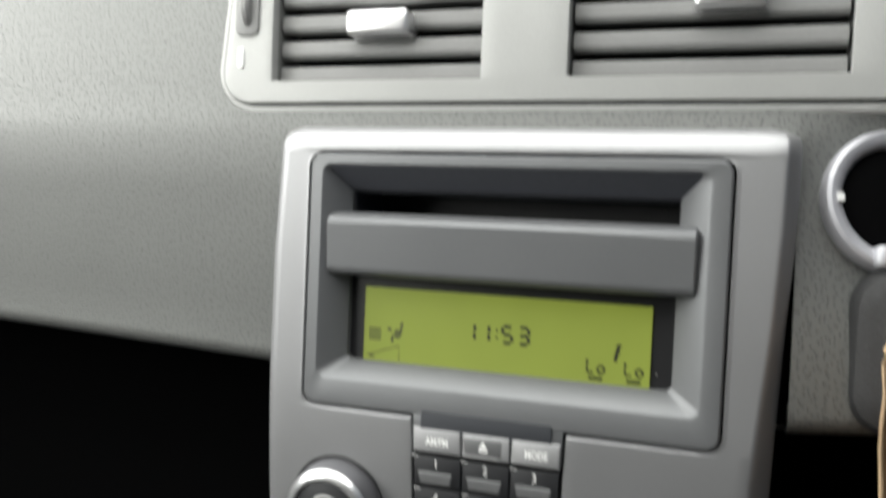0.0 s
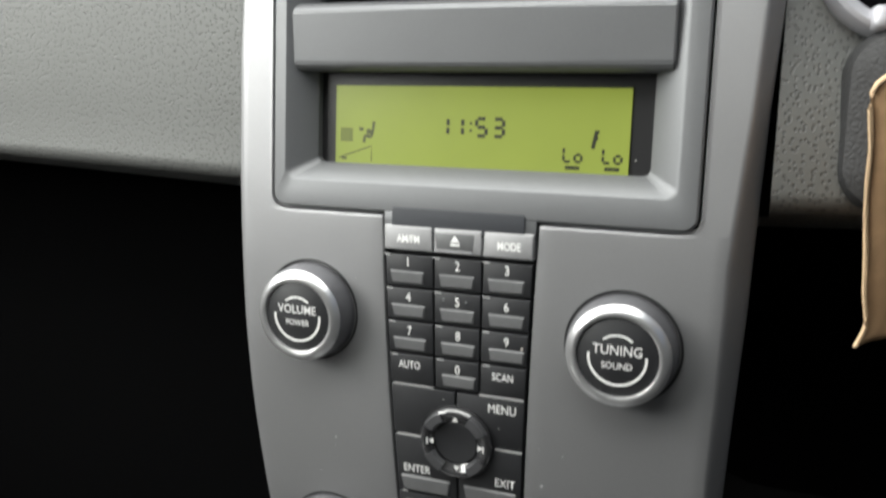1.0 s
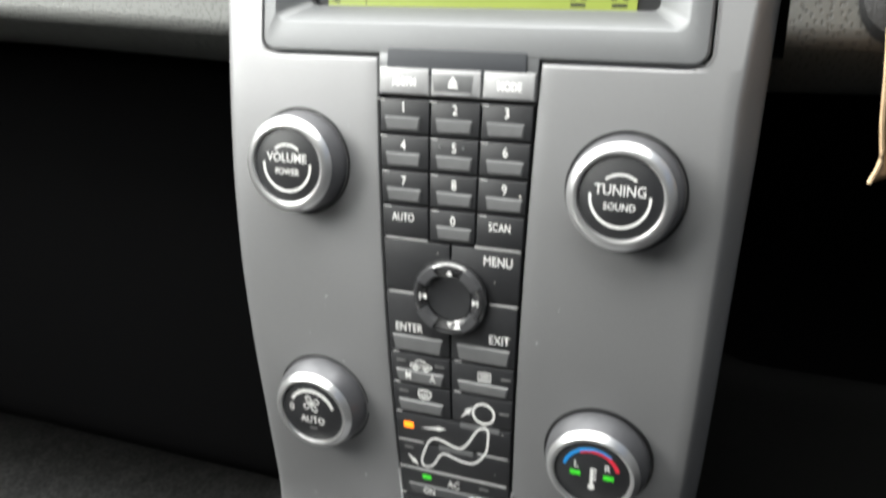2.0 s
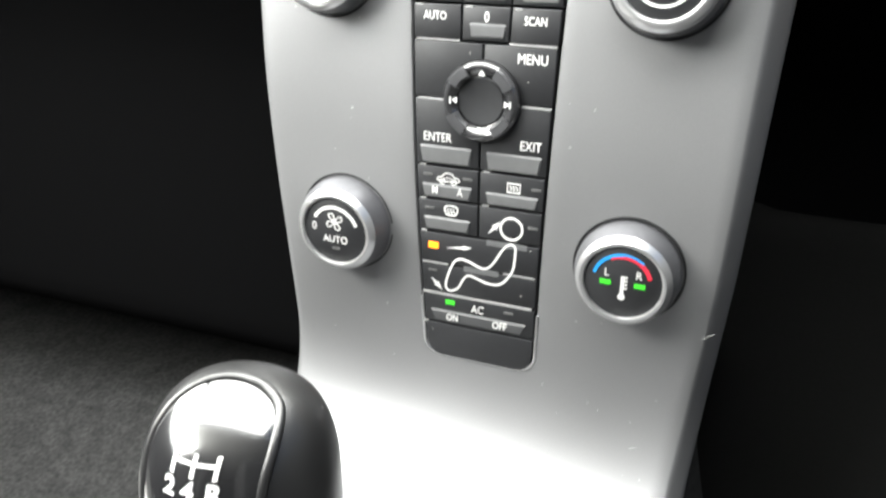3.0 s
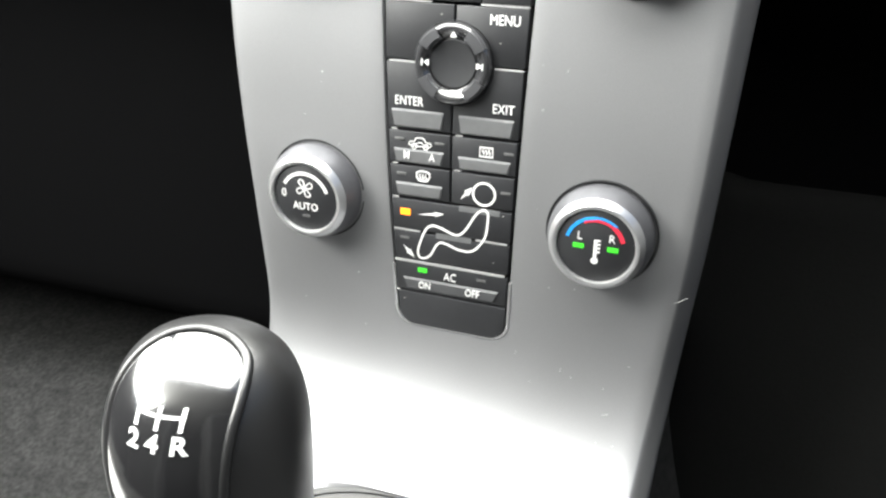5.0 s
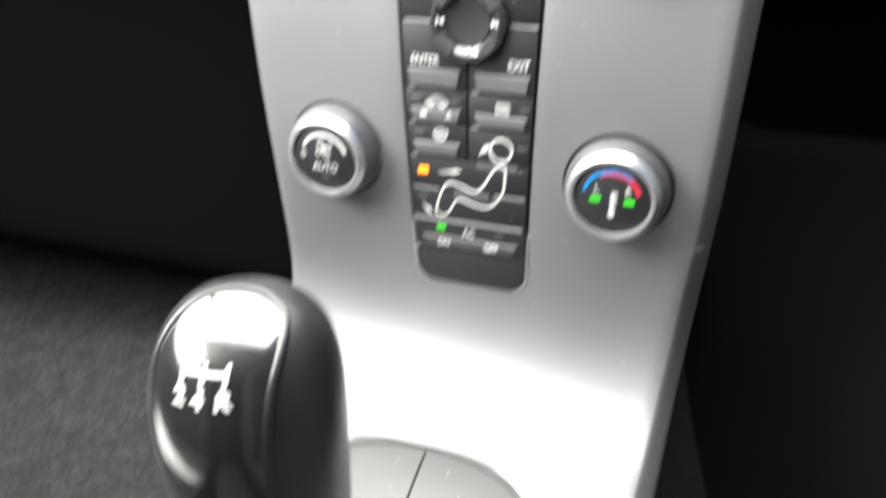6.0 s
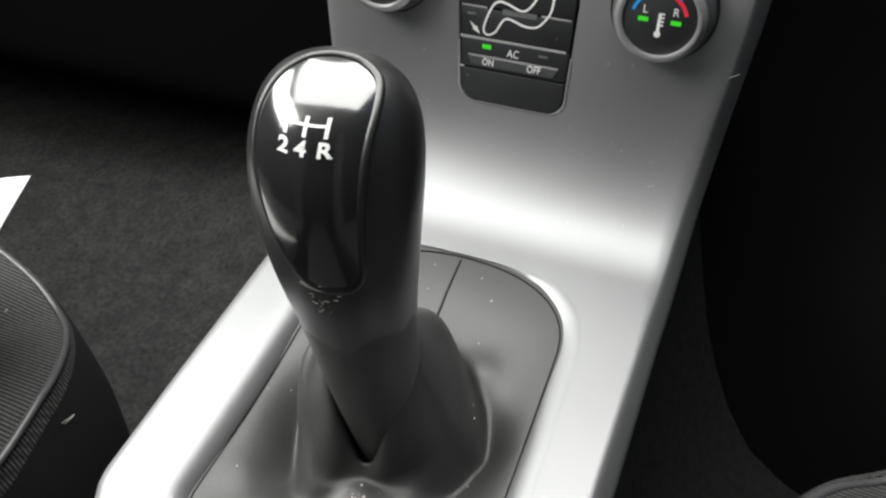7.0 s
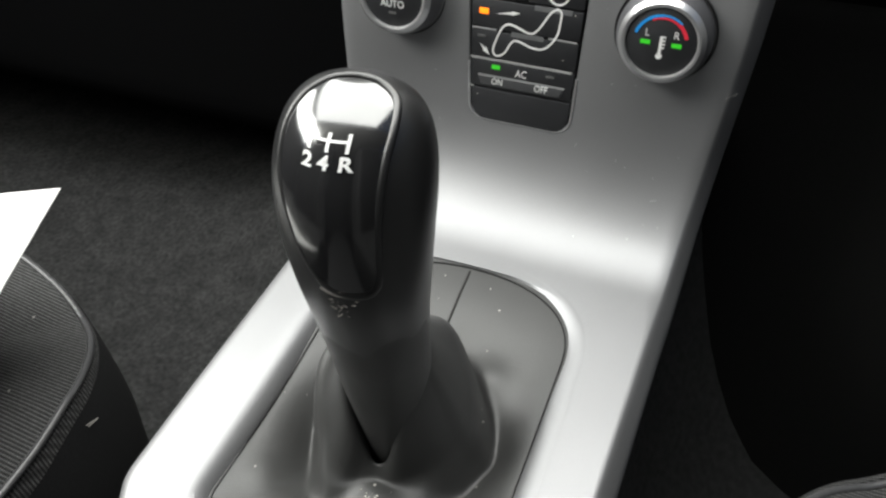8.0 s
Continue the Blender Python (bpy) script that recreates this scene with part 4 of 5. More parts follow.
def build_buttons():
    panel = thing("button_panel", None, "black radio and climate button panel with white lettering", "control panel")
    top, keyz = 0.0040, 0.0018

    def hw(v):
        return 0.0256 + (0.0327 - 0.0256) * v / 0.2135

    # backing in the slot
    outline = [(-hw(0.212), 0.2128), (-hw(0.006), 0.006)]
    outline += [(-hw(0) + 0.007 - 0.007 * math.cos(radians(a)), 0.0045 - 0.007 * math.sin(radians(a))) for a in (15, 35, 55, 75, 90)]
    outline += [(hw(0) - 0.007 + 0.007 * math.cos(radians(a)), 0.0045 - 0.007 * math.sin(radians(a))) for a in (90, 75, 55, 35, 15)]
    outline += [(hw(0.006), 0.006), (hw(0.212), 0.2128)]
    bm = bmesh.new()
    plate(bm, outline, -0.010, keyz - 0.0012)
    part("backing", bm, BLACK, panel)

    def key(name, pts, mat=KEY, z=top, edge=0.0007, label=""):
        bm = bmesh.new()
        plate(bm, pts, -0.003, z, edge)
        return part(name, bm, mat, panel, label)

    def cell(c0, c1, v0, v1):
        """The outline between two fractions of the width and two heights."""
        g = 0.00035
        return [(hw(v0) * c0 + g, v0 + g), (hw(v0) * c1 - g, v0 + g), (hw(v1) * c1 - g, v1 - g), (hw(v1) * c0 + g, v1 - g)]

    def tab(x0, x1, v0, v1, mat=TAB, z=top + 0.0007):
        """A raised finger tab, narrower below."""
        t = (x1 - x0) * 0.045
        bm = bmesh.new()
        pts = [(x0 + t, v0), (x1 - t, v0), (x1, v1), (x0, v1)]
        lower = [bm.verts.new((x, y, top - 0.0003)) for x, y in pts]
        upper = [bm.verts.new((x, y, z if y > (v0 + v1) / 2 else top + 0.0005)) for x, y in [(x0 + t + 0.0005, v0 + 0.0005), (x1 - t - 0.0005, v0 + 0.0005), (x1 - 0.0004, v1 - 0.0007), (x0 + 0.0004, v1 - 0.0007)]]
        for i in range(4):
            bm.faces.new((lower[i], lower[(i + 1) % 4], upper[(i + 1) % 4], upper[i]))
        bm.faces.new(upper)
        bmesh.ops.bevel(bm, geom=bm.edges, offset=0.00025, segments=2, affect="EDGES")
        return part("tab", bm, mat, panel)

    def words(text, x, y, size, mat=WHITE, squeeze=0.92, z=top, bold=0.0):
        bm = bmesh.new()
        letters(bm, text, x, y, size * 1.08, z, squeeze * 0.88, bold=bold)
        return part("lettering", bm, mat, panel)

    def line(x0, x1, v, width=0.0006, mat=LINE):
        bm = bmesh.new()
        ribbon(bm, [(x0, v), (x1, v)], width, top - 0.0012, top + 0.0001)
        return part("line", bm, mat, panel)

    thirds = (-1.0, -0.315, 0.345, 1.0)
    # first row: silver keys
    for k, text in enumerate(("AM/FM", "", "MODE")):
        key("key", cell(thirds[k], thirds[k + 1], 0.1992, 0.2104), KEY_SILVER, top + 0.0012, 0.0014, "silver function key")
        if text:
            words(text, (-0.0190, 0, 0.0236)[k], 0.2044, 0.0042, squeeze=0.85, z=top + 0.0012, bold=0.0001)
    bm = bmesh.new()
    plate(bm, [(-0.0066, 0.2012), (0.0086, 0.2012), (0.0094, 0.2082), (-0.0074, 0.2082)], top, top + 0.0014, 0.0002)
    part("key_inlay", bm, TAB, panel)
    bm = bmesh.new()
    plate(bm, [(-0.0006, 0.2046), (0.0032, 0.2046), (0.0013, 0.2074)], top, top + 0.0016)
    plate(bm, [(-0.0006, 0.2031), (0.0032, 0.2031), (0.0032, 0.2040), (-0.0006, 0.2040)], top, top + 0.0016)
    part("eject_mark", bm, WHITE, panel)
    bm = bmesh.new()
    plate(bm, [(-0.0062, 0.2004), (0.0082, 0.2004), (0.0084, 0.2013), (-0.0064, 0.2013)], top, top + 0.0016)
    part("key_inlay", bm, KEY_SILVER, panel)
    # number keys
    rows = ((0.1838, 0.1980), (0.1692, 0.1835), (0.1545, 0.1689), (0.1402, 0.1542))
    digits = ("123", "456", "789", " 0 ")
    xs = (-0.0206, 0.0011, 0.0220)
    for r, (v0, v1) in enumerate(rows):
        for c in range(3):
            key("key", cell(thirds[c], thirds[c + 1], v0, v1))
            ch = digits[r][c]
            if ch != " ":
                words(ch, xs[c] + (0.0005, 0.0001, 0.0, -0.0005)[r], v0 + (0.0106, 0.0101, 0.0100, 0.0094)[r], 0.0052)
                tab(xs[c] - 0.0078, xs[c] + 0.0078, v0 + 0.0015, v0 + 0.0072)
            line(hw(v1) * thirds[c] + 0.0012, hw(v1) * thirds[c] + 0.0042, v1 - 0.0007, 0.0005, LINE)
    words("AUTO", -0.0212, 0.1492, 0.0044, squeeze=0.85)
    words("SCAN", 0.0204, 0.1490, 0.0044, squeeze=0.85)
    for dx in (-0.0048, 0.0050):
        bm = bmesh.new()
        box(bm, dx - 0.0004, dx + 0.0004, 0.1794, 0.1802, top, top + 0.0004)
        part("touch_dot", bm, TAB, panel)
    bm = bmesh.new()
    box(bm, 0.0282, 0.0289, 0.1622, 0.1630, top, top + 0.0004)
    part("dust", bm, DUST, panel)
    # navigation field
    key("key", cell(-1.0, 0.0, 0.1164, 0.1398))
    key("key", cell(0.0, 1.0, 0.1164, 0.1398))
    key("key", cell(-1.0, 0.0, 0.0880, 0.1160))
    key("key", cell(0.0, 1.0, 0.0880, 0.1160))
    line(-hw(0.14) + 0.001, -0.0105, 0.1400, 0.0005)
    line(0.0100, hw(0.14) - 0.001, 0.1400)
    line(-hw(0.116) + 0.001, -0.0172, 0.1160)
    line(0.0168, hw(0.116) - 0.001, 0.1160)
    words("MENU", 0.0200, 0.1345, 0.0052)
    words("ENTER", -0.0195, 0.0999, 0.0049)
    words("EXIT", 0.0211, 0.1002, 0.0051)
    nav = part("navigation_ring", lathe(bmesh.new(), [(0.0168, -0.001), (0.0168, top + 0.0002), (0.0166, top + 0.0006)], 64, (-0.0003, 0.1168)), BLACK, panel, "black well round the four-way ring")
    bm = bmesh.new()
    lathe(bm, [(0.0163, 0.0), (0.0163, top + 0.0012), (0.0159, top + 0.0024), (0.0150, top + 0.0033), (0.0140, top + 0.0036), (0.0130, top + 0.0033), (0.0122, top + 0.0026), (0.0112, top + 0.0018), (0.0102, top + 0.0012), (0.0101, 0.0)], 64, (-0.0003, 0.1168))
    part("ring", bm, GLOSS_RING, nav, "glossy black four-way ring")
    bm = bmesh.new()
    lathe(bm, [(0.0099, 0.0), (0.0099, top + 0.0010), (0.0093, top + 0.0014), (0.0050, top + 0.0008), (0.0, top + 0.0007)], 48, (-0.0003, 0.1168))
    part("hub", bm, KEY, nav, "matt black centre button")
    # raised grips of the ring between its arrows
    for a in (45, 135, 225, 315):
        bm = bmesh.new()
        arc = [(-0.0003 + 0.0132 * math.cos(radians(a + d)), 0.1168 + 0.0132 * math.sin(radians(a + d))) for d in range(-19, 20, 4)]
        ribbon(bm, arc, 0.0056, top + 0.0010, top + 0.0039)
        bmesh.ops.bevel(bm, geom=bm.edges, offset=0.0010, segments=3, affect="EDGES")
        part("grip", bm, RING_GRIP, nav, "smooth grey finger grip")
    marks = (((0.0004, 0.0116), 0, False), ((0.0006, -0.0112), 180, False), ((-0.0108, 0.0), 90, True), ((0.0113, 0.0), 270, True))
    for (dx, dy), turn, bar in marks:
        bm = bmesh.new()
        plate(bm, [(-0.0013, -0.0010), (0.0013, -0.0010), (0.0, 0.0014)], 0, 0.0001)
        if bar:
            plate(bm, [(-0.0013, 0.0014), (0.0013, 0.0014), (0.0013, 0.0019), (-0.0013, 0.0019)], 0.0004, 0.0009)
        bmesh.ops.rotate(bm, verts=bm.verts, cent=(0, 0, 0), matrix=Matrix.Rotation(radians(turn), 3, "Z"))
        bmesh.ops.translate(bm, verts=bm.verts, vec=(-0.0003 + dx, 0.1168 + dy, top + 0.0027))
        part("arrow", bm, WHITE, nav)
    tab(-0.0274, -0.0036, 0.0889, 0.0966)
    tab(0.0022, 0.0262, 0.0887, 0.0964)
    # climate keys
    key("key", cell(-1.0, 0.0, 0.0731, 0.0877))
    key("key", cell(0.0, 1.0, 0.0731, 0.0877))
    key("key", cell(-1.0, 0.0, 0.0582, 0.0728))
    key("key", cell(0.0, 1.0, 0.0582, 0.0728))
    key("key", cell(-1.0, 1.0, 0.0435, 0.0579))
    key("key", cell(-1.0, 1.0, 0.0291, 0.0432))
    key("key", cell(-1.0, 1.0, 0.0144, 0.0286))
    lower = [(-hw(0.0140) + 0.0004, 0.0140), (-hw(0.005) + 0.0004, 0.005)]
    lower += [(-hw(0) + 0.0074 - 0.007 * math.cos(radians(a)), 0.0050 - 0.007 * math.sin(radians(a))) for a in (20, 45, 70, 90)]
    lower += [(hw(0) - 0.0074 + 0.007 * math.cos(radians(a)), 0.0050 - 0.007 * math.sin(radians(a))) for a in (90, 70, 45, 20)]
    lower += [(hw(0.005) - 0.0004, 0.005), (hw(0.0140) - 0.0004, 0.0140)]
    key("blank_cover", lower, KEY)
    for v, a, b, w in ((0.0878, -1, -0.86, 0.0004), (0.0730, -1, -0.86, 0.0004), (0.0581, -1, -0.86, 0.0004), (0.0878, 0.05, 0.15, 0.0004), (0.0730, 0.05, 0.15, 0.0004),
                       (0.0434, -0.98, -0.5, 0.0004), (0.0434, 0.45, 0.98, 0.0004), (0.0288, -0.98, 0.985, 0.0008), (0.0142, -0.98, -0.86, 0.0005)):
        line(hw(v) * max(a, -0.95), hw(v) * min(b, 0.96), v, w)
    tab(-0.0262, -0.0032, 0.0738, 0.0800)
    words("M", -0.0199, 0.0772, 0.0044, z=top + 0.0008, bold=0.00003)
    words("A", -0.0085, 0.0772, 0.0044, z=top + 0.0008, bold=0.00003)
    tab(0.0026, 0.0258, 0.0738, 0.0794)
    tab(-0.0252, -0.0034, 0.0592, 0.0652)
    # lamp lenses
    def lens(x, y, mat=GREY_PRINT, w=0.0042, h=0.0011, name="lamp_lens"):
        bm = bmesh.new()
        plate(bm, [(x - w / 2, y - h / 2), (x + w / 2, y - h / 2), (x + w / 2, y + h / 2), (x - w / 2, y + h / 2)], top - 0.001, top + 0.0003, 0.0001)
        return part(name, bm, mat, panel)

    for x, y in ((-0.0235, 0.0838), (-0.0055, 0.0834), (0.0245, 0.0826), (-0.0225, 0.0688), (0.0240, 0.0660), (-0.0205, 0.0398), (0.0154, 0.0252)):
        lens(x, y)
    lens(-0.0204, 0.0518, AMBER, 0.0044, 0.0026, "amber_lamp")
    lens(-0.0119, 0.0254, GREEN, 0.0042, 0.0020, "green_lamp")
    # printed symbols
    def stroke(pts, width=0.0007, closed=False, name="symbol", smooth_steps=5):
        bm = bmesh.new()
        ribbon(bm, spline([(x, y, 0) for x, y in pts], smooth_steps, closed), width, top - 0.0004, top + 0.00012, closed)
        return part(name, bm, WHITE, panel)

    car = [(-0.0186, 0.0815), (-0.0186, 0.0830), (-0.0168, 0.0834), (-0.0158, 0.0848), (-0.0128, 0.0848), (-0.0116, 0.0834), (-0.0098, 0.0830), (-0.0098, 0.0815)]
    stroke(car, 0.0004, True, "car_symbol", 3)
    for x in (-0.0168, -0.0116):
        stroke([(x + 0.0011 * math.cos(radians(a)), 0.0813 + 0.0011 * math.sin(radians(a))) for a in range(0, 360, 60)], 0.0004, True, "car_symbol", 3)
    stroke([(-0.0160, 0.0824), (-0.0142, 0.0830), (-0.0126, 0.0824)], 0.0003, False, "car_symbol")
    screen = [(0.0122, 0.0804), (0.0122, 0.0842), (0.0176, 0.0842), (0.0176, 0.0804)]
    stroke(screen, 0.0006, True, "heated_window_symbol", 1)
    for x in (0.0136, 0.0149, 0.0162):
        stroke([(x, 0.0812), (x + 0.0004, 0.0820), (x - 0.0003, 0.0827), (x, 0.0834)], 0.00045, False, "heated_window_symbol", 3)
    stroke([(-0.0154, 0.0700), (-0.0125, 0.0708), (-0.0096, 0.0700), (-0.0104, 0.0668), (-0.0146, 0.0668)], 0.0006, True, "defrost_symbol", 2)
    for x in (-0.0138, -0.0125, -0.0112):
        stroke([(x, 0.0662), (x + 0.0004, 0.0675), (x - 0.0003, 0.0685), (x, 0.0697)], 0.00045, False, "defrost_symbol", 3)
    stroke([(0.0148 + 0.0048 * math.cos(radians(a)), 0.0644 + 0.0048 * math.sin(radians(a))) for a in range(0, 360, 30)], 0.0009, True, "head_symbol", 3)
    body = [(0.0114, 0.0545), (0.0142, 0.0572), (0.0168, 0.0566), (0.0170, 0.0520), (0.0160, 0.0450), (0.0112, 0.0386), (0.0050, 0.0378), (-0.0040, 0.0398),
            (-0.0085, 0.0330), (-0.0125, 0.0312), (-0.0142, 0.0345), (-0.0112, 0.0440), (-0.0080, 0.0470), (-0.0040, 0.0466), (0.0030, 0.0444), (0.0070, 0.0470)]
    stroke(body, 0.0009, True, "seated_figure_symbol", 6)

    def arrow(x0, y0, x1, y1, w=0.0022):
        bm = bmesh.new()
        d = Vector((x1 - x0, y1 - y0))
        n = d.normalized()
        s = Vector((-n.y, n.x))
        a, b, c = Vector((x0, y0)), Vector((x1, y1)) - n * 0.004, Vector((x1, y1))
        plate(bm, [a, b - s * 0.0006, b - s * w / 2, c, b + s * w / 2, b + s * 0.0006], top - 0.0004, top + 0.00012)
        return part("air_arrow", bm, WHITE, panel)

    arrow(-0.0142, 0.0513, -0.0026, 0.0530)
    arrow(0.0045, 0.0608, 0.0098, 0.0668, 0.0028)
    arrow(-0.0212, 0.0362, -0.0158, 0.0310, 0.0026)
    # grey seams where the keys behind the figure meet
    for x0, x1, v in ((0.004, 0.022, 0.0566), (-0.006, 0.010, 0.0426)):
        bm = bmesh.new()
        ribbon(bm, [(x0, v), (x1, v)], 0.0022, top - 0.001, top + 0.00006)
        part("key_edge", bm, TAB, panel)
    words("AC", 0.0011, 0.0239, 0.0049)
    tab(-0.0210, 0.0236, 0.0156, 0.0213, TAB_DARK)
    words("ON", -0.0103, 0.0184, 0.0042, z=top + 0.00095, bold=0.00006)
    words("OFF", 0.0119, 0.0186, 0.0044, z=top + 0.00095, bold=0.00006)
    for x, y in ((-0.0200, 0.0105), (0.0205, 0.0345), (0.0186, 0.1260), (-0.0060, 0.1355), (0.0236, 0.0560)):
        bm = bmesh.new()
        box(bm, x - 0.00022, x + 0.00022, y - 0.00018, y + 0.00018, top, top + 0.0002)
        part("dust", bm, DUST, panel)

    # lay the flat layout on the bowed face of the console
    def settle(co, edge):
        bow = 0.0055 - 0.655 * (co.y - 0.110) ** 2 - 0.004
        x = co.x if edge else co.x + bow * (0.11 - co.x) / 0.28
        return face_point(co.y + bow * (0.25 - co.y) / 0.45, x, co.z - 0.0034)

    for ob in panel.children_recursive:
        fixed = ob.name.split(".")[0] in ("key", "backing", "blank_cover")
        for vert in ob.data.vertices:
            vert.co = settle(vert.co, fixed)
        ob.data.update()


RING_GRIP = material("grey_ring_grip", (0.06, 0.06, 0.064), 0.30, vary=0.05, specular=0.6, wear=0.12, wear_scale=120)
GLOSS_RING = material("glossy_black_ring", (0.030, 0.030, 0.032), 0.15, vary=0.05, coat=1.0, specular=0.8)
build_buttons()

# ---- the four rotary knobs ----


def build_knob(u, v, label, marks, rim=0.0201, skirt=0.0214, lift=0.0):
    """A turning knob: dark gap, skirt that narrows upwards, bevelled bright rim and a flat cap."""
    knob = thing("rotary_knob", face_pose(v, u, lift), label, "knob", "console rotary knobs")
    bm = bmesh.new()
    lathe(bm, [(skirt + 0.0014, -0.0030), (skirt + 0.0014, 0.0003), (skirt + 0.0007, 0.0003), (skirt + 0.0002, -0.0010), (0.0, -0.0010)], 72)
    part("collar", bm, BLACK, knob, "dark gap round the knob")
    bm = bmesh.new()
    lathe(bm, [(skirt, -0.0015), (skirt, 0.0010), (skirt - 0.0003, 0.0050), (rim + 0.0004, 0.0084), (rim - 0.0001, 0.0100), (rim - 0.0008, 0.0104)], 80)
    part("skirt", bm, SKIRT, knob, "darker silver skirt")
    bm = bmesh.new()
    lathe(bm, [(rim - 0.0004, 0.0098), (rim - 0.0002, 0.0106), (rim - 0.0008, 0.0116), (rim - 0.0018, 0.0124), (0.0172, 0.0130), (0.0163, 0.0131), (0.0157, 0.0128), (0.0154, 0.0121), (0.0153, 0.0108)], 80)
    part("rim", bm, SILVER_RING, knob, "bright satin silver rim")
    bm = bmesh.new()
    lathe(bm, [(0.0154, 0.0100), (0.0154, 0.0117), (0.0150, 0.0120), (0.0, 0.0123)], 72)
    cap = part("cap", bm, KEY, knob, "matt black cap with printed marks")
    marks(cap)
    return knob


CAP = 0.0122


def arc_mark(cap, radius, a0, a1, width, mat, name="arc", taper=1.0):
    bm = bmesh.new()
    pts = [(radius * math.cos(radians(a0 + (a1 - a0) * k / 30)), radius * math.sin(radians(a0 + (a1 - a0) * k / 30))) for k in range(31)]
    ribbon(bm, pts, width, CAP - 0.0006, CAP + 0.00012)
    part(name, bm, mat, cap)


def cap_words(cap, text, x, y, size, mat=WHITE, squeeze=0.90, bold=0.00001):
    bm = bmesh.new()
    letters(bm, text, x, y, size, CAP, squeeze, bold=bold)
    part("lettering", bm, mat, cap)


def volume_marks(cap):
    cap_words(cap, "VOLUME", 0, 0.0030, 0.0053)
    cap_words(cap, "POWER", 0, -0.0028, 0.0036)
    arc_mark(cap, 0.0108, 175, 365, 0.0009, WHITE)
    arc_mark(cap, 0.0085, 50, 130, 0.0008, WHITE)


def tuning_marks(cap):
    cap_words(cap, "TUNING", 0, 0.0026, 0.0054)
    cap_words(cap, "SOUND", 0, -0.0034, 0.0037)
    arc_mark(cap, 0.0108, 175, 365, 0.0009, WHITE)
    arc_mark(cap, 0.0085, 50, 130, 0.0008, WHITE)


def fan_marks(cap):
    cap_words(cap, "AUTO", 0.0, -0.0042, 0.0049)
    cap_words(cap, "0", -0.0103, 0.0012, 0.0054)
    arc_mark(cap, 0.0112, 18, 150, 0.0015, WHITE)
    bm = bmesh.new()
    # four hooked fan blades round the middle
    for a in (20, 110, 200, 290):
        turn = Matrix.Rotation(radians(a), 2)
        blade = [turn @ Vector(p) for p in ((0.0004, 0.0003), (0.0018, 0.0012), (0.0036, 0.0016), (0.0042, 0.0004), (0.0034, -0.0007), (0.0018, -0.0006))]
        loop = [(p.x, p.y + 0.0044) for p in spline([(q.x, q.y, 0) for q in blade], 3, True)]
        ribbon(bm, loop, 0.0005, CAP - 0.0006, CAP + 0.00012, True)
    part("fan_symbol", bm, WHITE, cap)
    bm = bmesh.new()
    box(bm, -0.0018, 0.0018, -0.0090, -0.0079, CAP - 0.0005, CAP + 0.0002)
    part("lamp_lens", bm, GREY_PRINT, cap)


def temperature_marks(cap):
    arc_mark(cap, 0.0117, 92, 166, 0.0013, BLUE_PRINT, "blue_arc")
    arc_mark(cap, 0.0119, 50, 92, 0.0008, BLUE_PRINT, "blue_arc")
    arc_mark(cap, 0.0107, 52, 118, 0.0009, RED_PRINT, "red_arc")
    arc_mark(cap, 0.0109, 16, 54, 0.0016, RED_PRINT, "red_arc")
    cap_words(cap, "L", -0.0064, 0.0036, 0.0048)
    cap_words(cap, "R", 0.0062, 0.0038, 0.0048)
    for x in (-0.0067, 0.0068):
        bm = bmesh.new()
        box(bm, x - 0.0021, x + 0.0021, -0.0014, 0.0004, CAP - 0.0005, CAP + 0.0003)
        part("green_lamp", bm, GREEN, cap)
    bm = bmesh.new()
    ribbon(bm, [(0.0, -0.0060), (0.0, 0.0028)], 0.0013, CAP - 0.0005, CAP + 0.00012)
    lathe(bm, [(0.0014, CAP - 0.0005), (0.0014, CAP + 0.00014), (0, CAP + 0.00014)], 16, (0, -0.0062))
    for k in range(4):
        ribbon(bm, [(0.0004, 0.0025 - 0.0016 * k), (0.0019, 0.0025 - 0.0016 * k)], 0.0007, CAP - 0.0005, CAP + 0.00012)
    part("thermometer_symbol", bm, WHITE, cap)


build_knob(-0.0683, 0.1687, "silver-rimmed black volume knob on the console", volume_marks)
build_knob(0.0683, 0.1680, "silver-rimmed black tuning knob on the console", tuning_marks)
build_knob(-0.0636, 0.0558, "silver-rimmed black fan speed knob on the console", fan_marks, 0.0194, 0.0216, -0.0004)
build_knob(0.0646, 0.0544, "silver-rimmed black temperature knob with blue and red arc", temperature_marks, 0.0194, 0.0214, 0.0003)

# ---- gear lever and gaiter ----
KNOB_ROWS = [(0.286, 0.0030, -0.1660, 0.0080, 0.0090), (0.306, 0.0026, -0.1655, 0.0108, 0.0118), (0.326, 0.0019, -0.1648, 0.0140, 0.0146), (0.340, 0.0012, -0.1643, 0.0160, 0.0162), (0.350, 0.0006, -0.1640, 0.0172, 0.0171), (0.362, -0.0002, -0.1638, 0.0184, 0.0184), (0.380, -0.0020, -0.1630, 0.0206, 0.0206),
             (0.398, -0.0038, -0.1615, 0.0234, 0.0234), (0.414, -0.0053, -0.1590, 0.0256, 0.0252), (0.428, -0.0062, -0.1560, 0.0268, 0.0260),
             (0.440, -0.0066, -0.1528, 0.0262, 0.0255), (0.4498, -0.0066, -0.1506, 0.0236, 0.0220), (0.456, -0.0066, -0.1499, 0.0195, 0.0168),
             (0.4601, -0.0066, -0.1489, 0.0137, 0.0102), (0.4622, -0.0066, -0.1484, 0.0066, 0.0044)]


def knob_at(z):
    return [between(z, [(r[0], r[k]) for r in KNOB_ROWS]) for k in range(1, 5)]


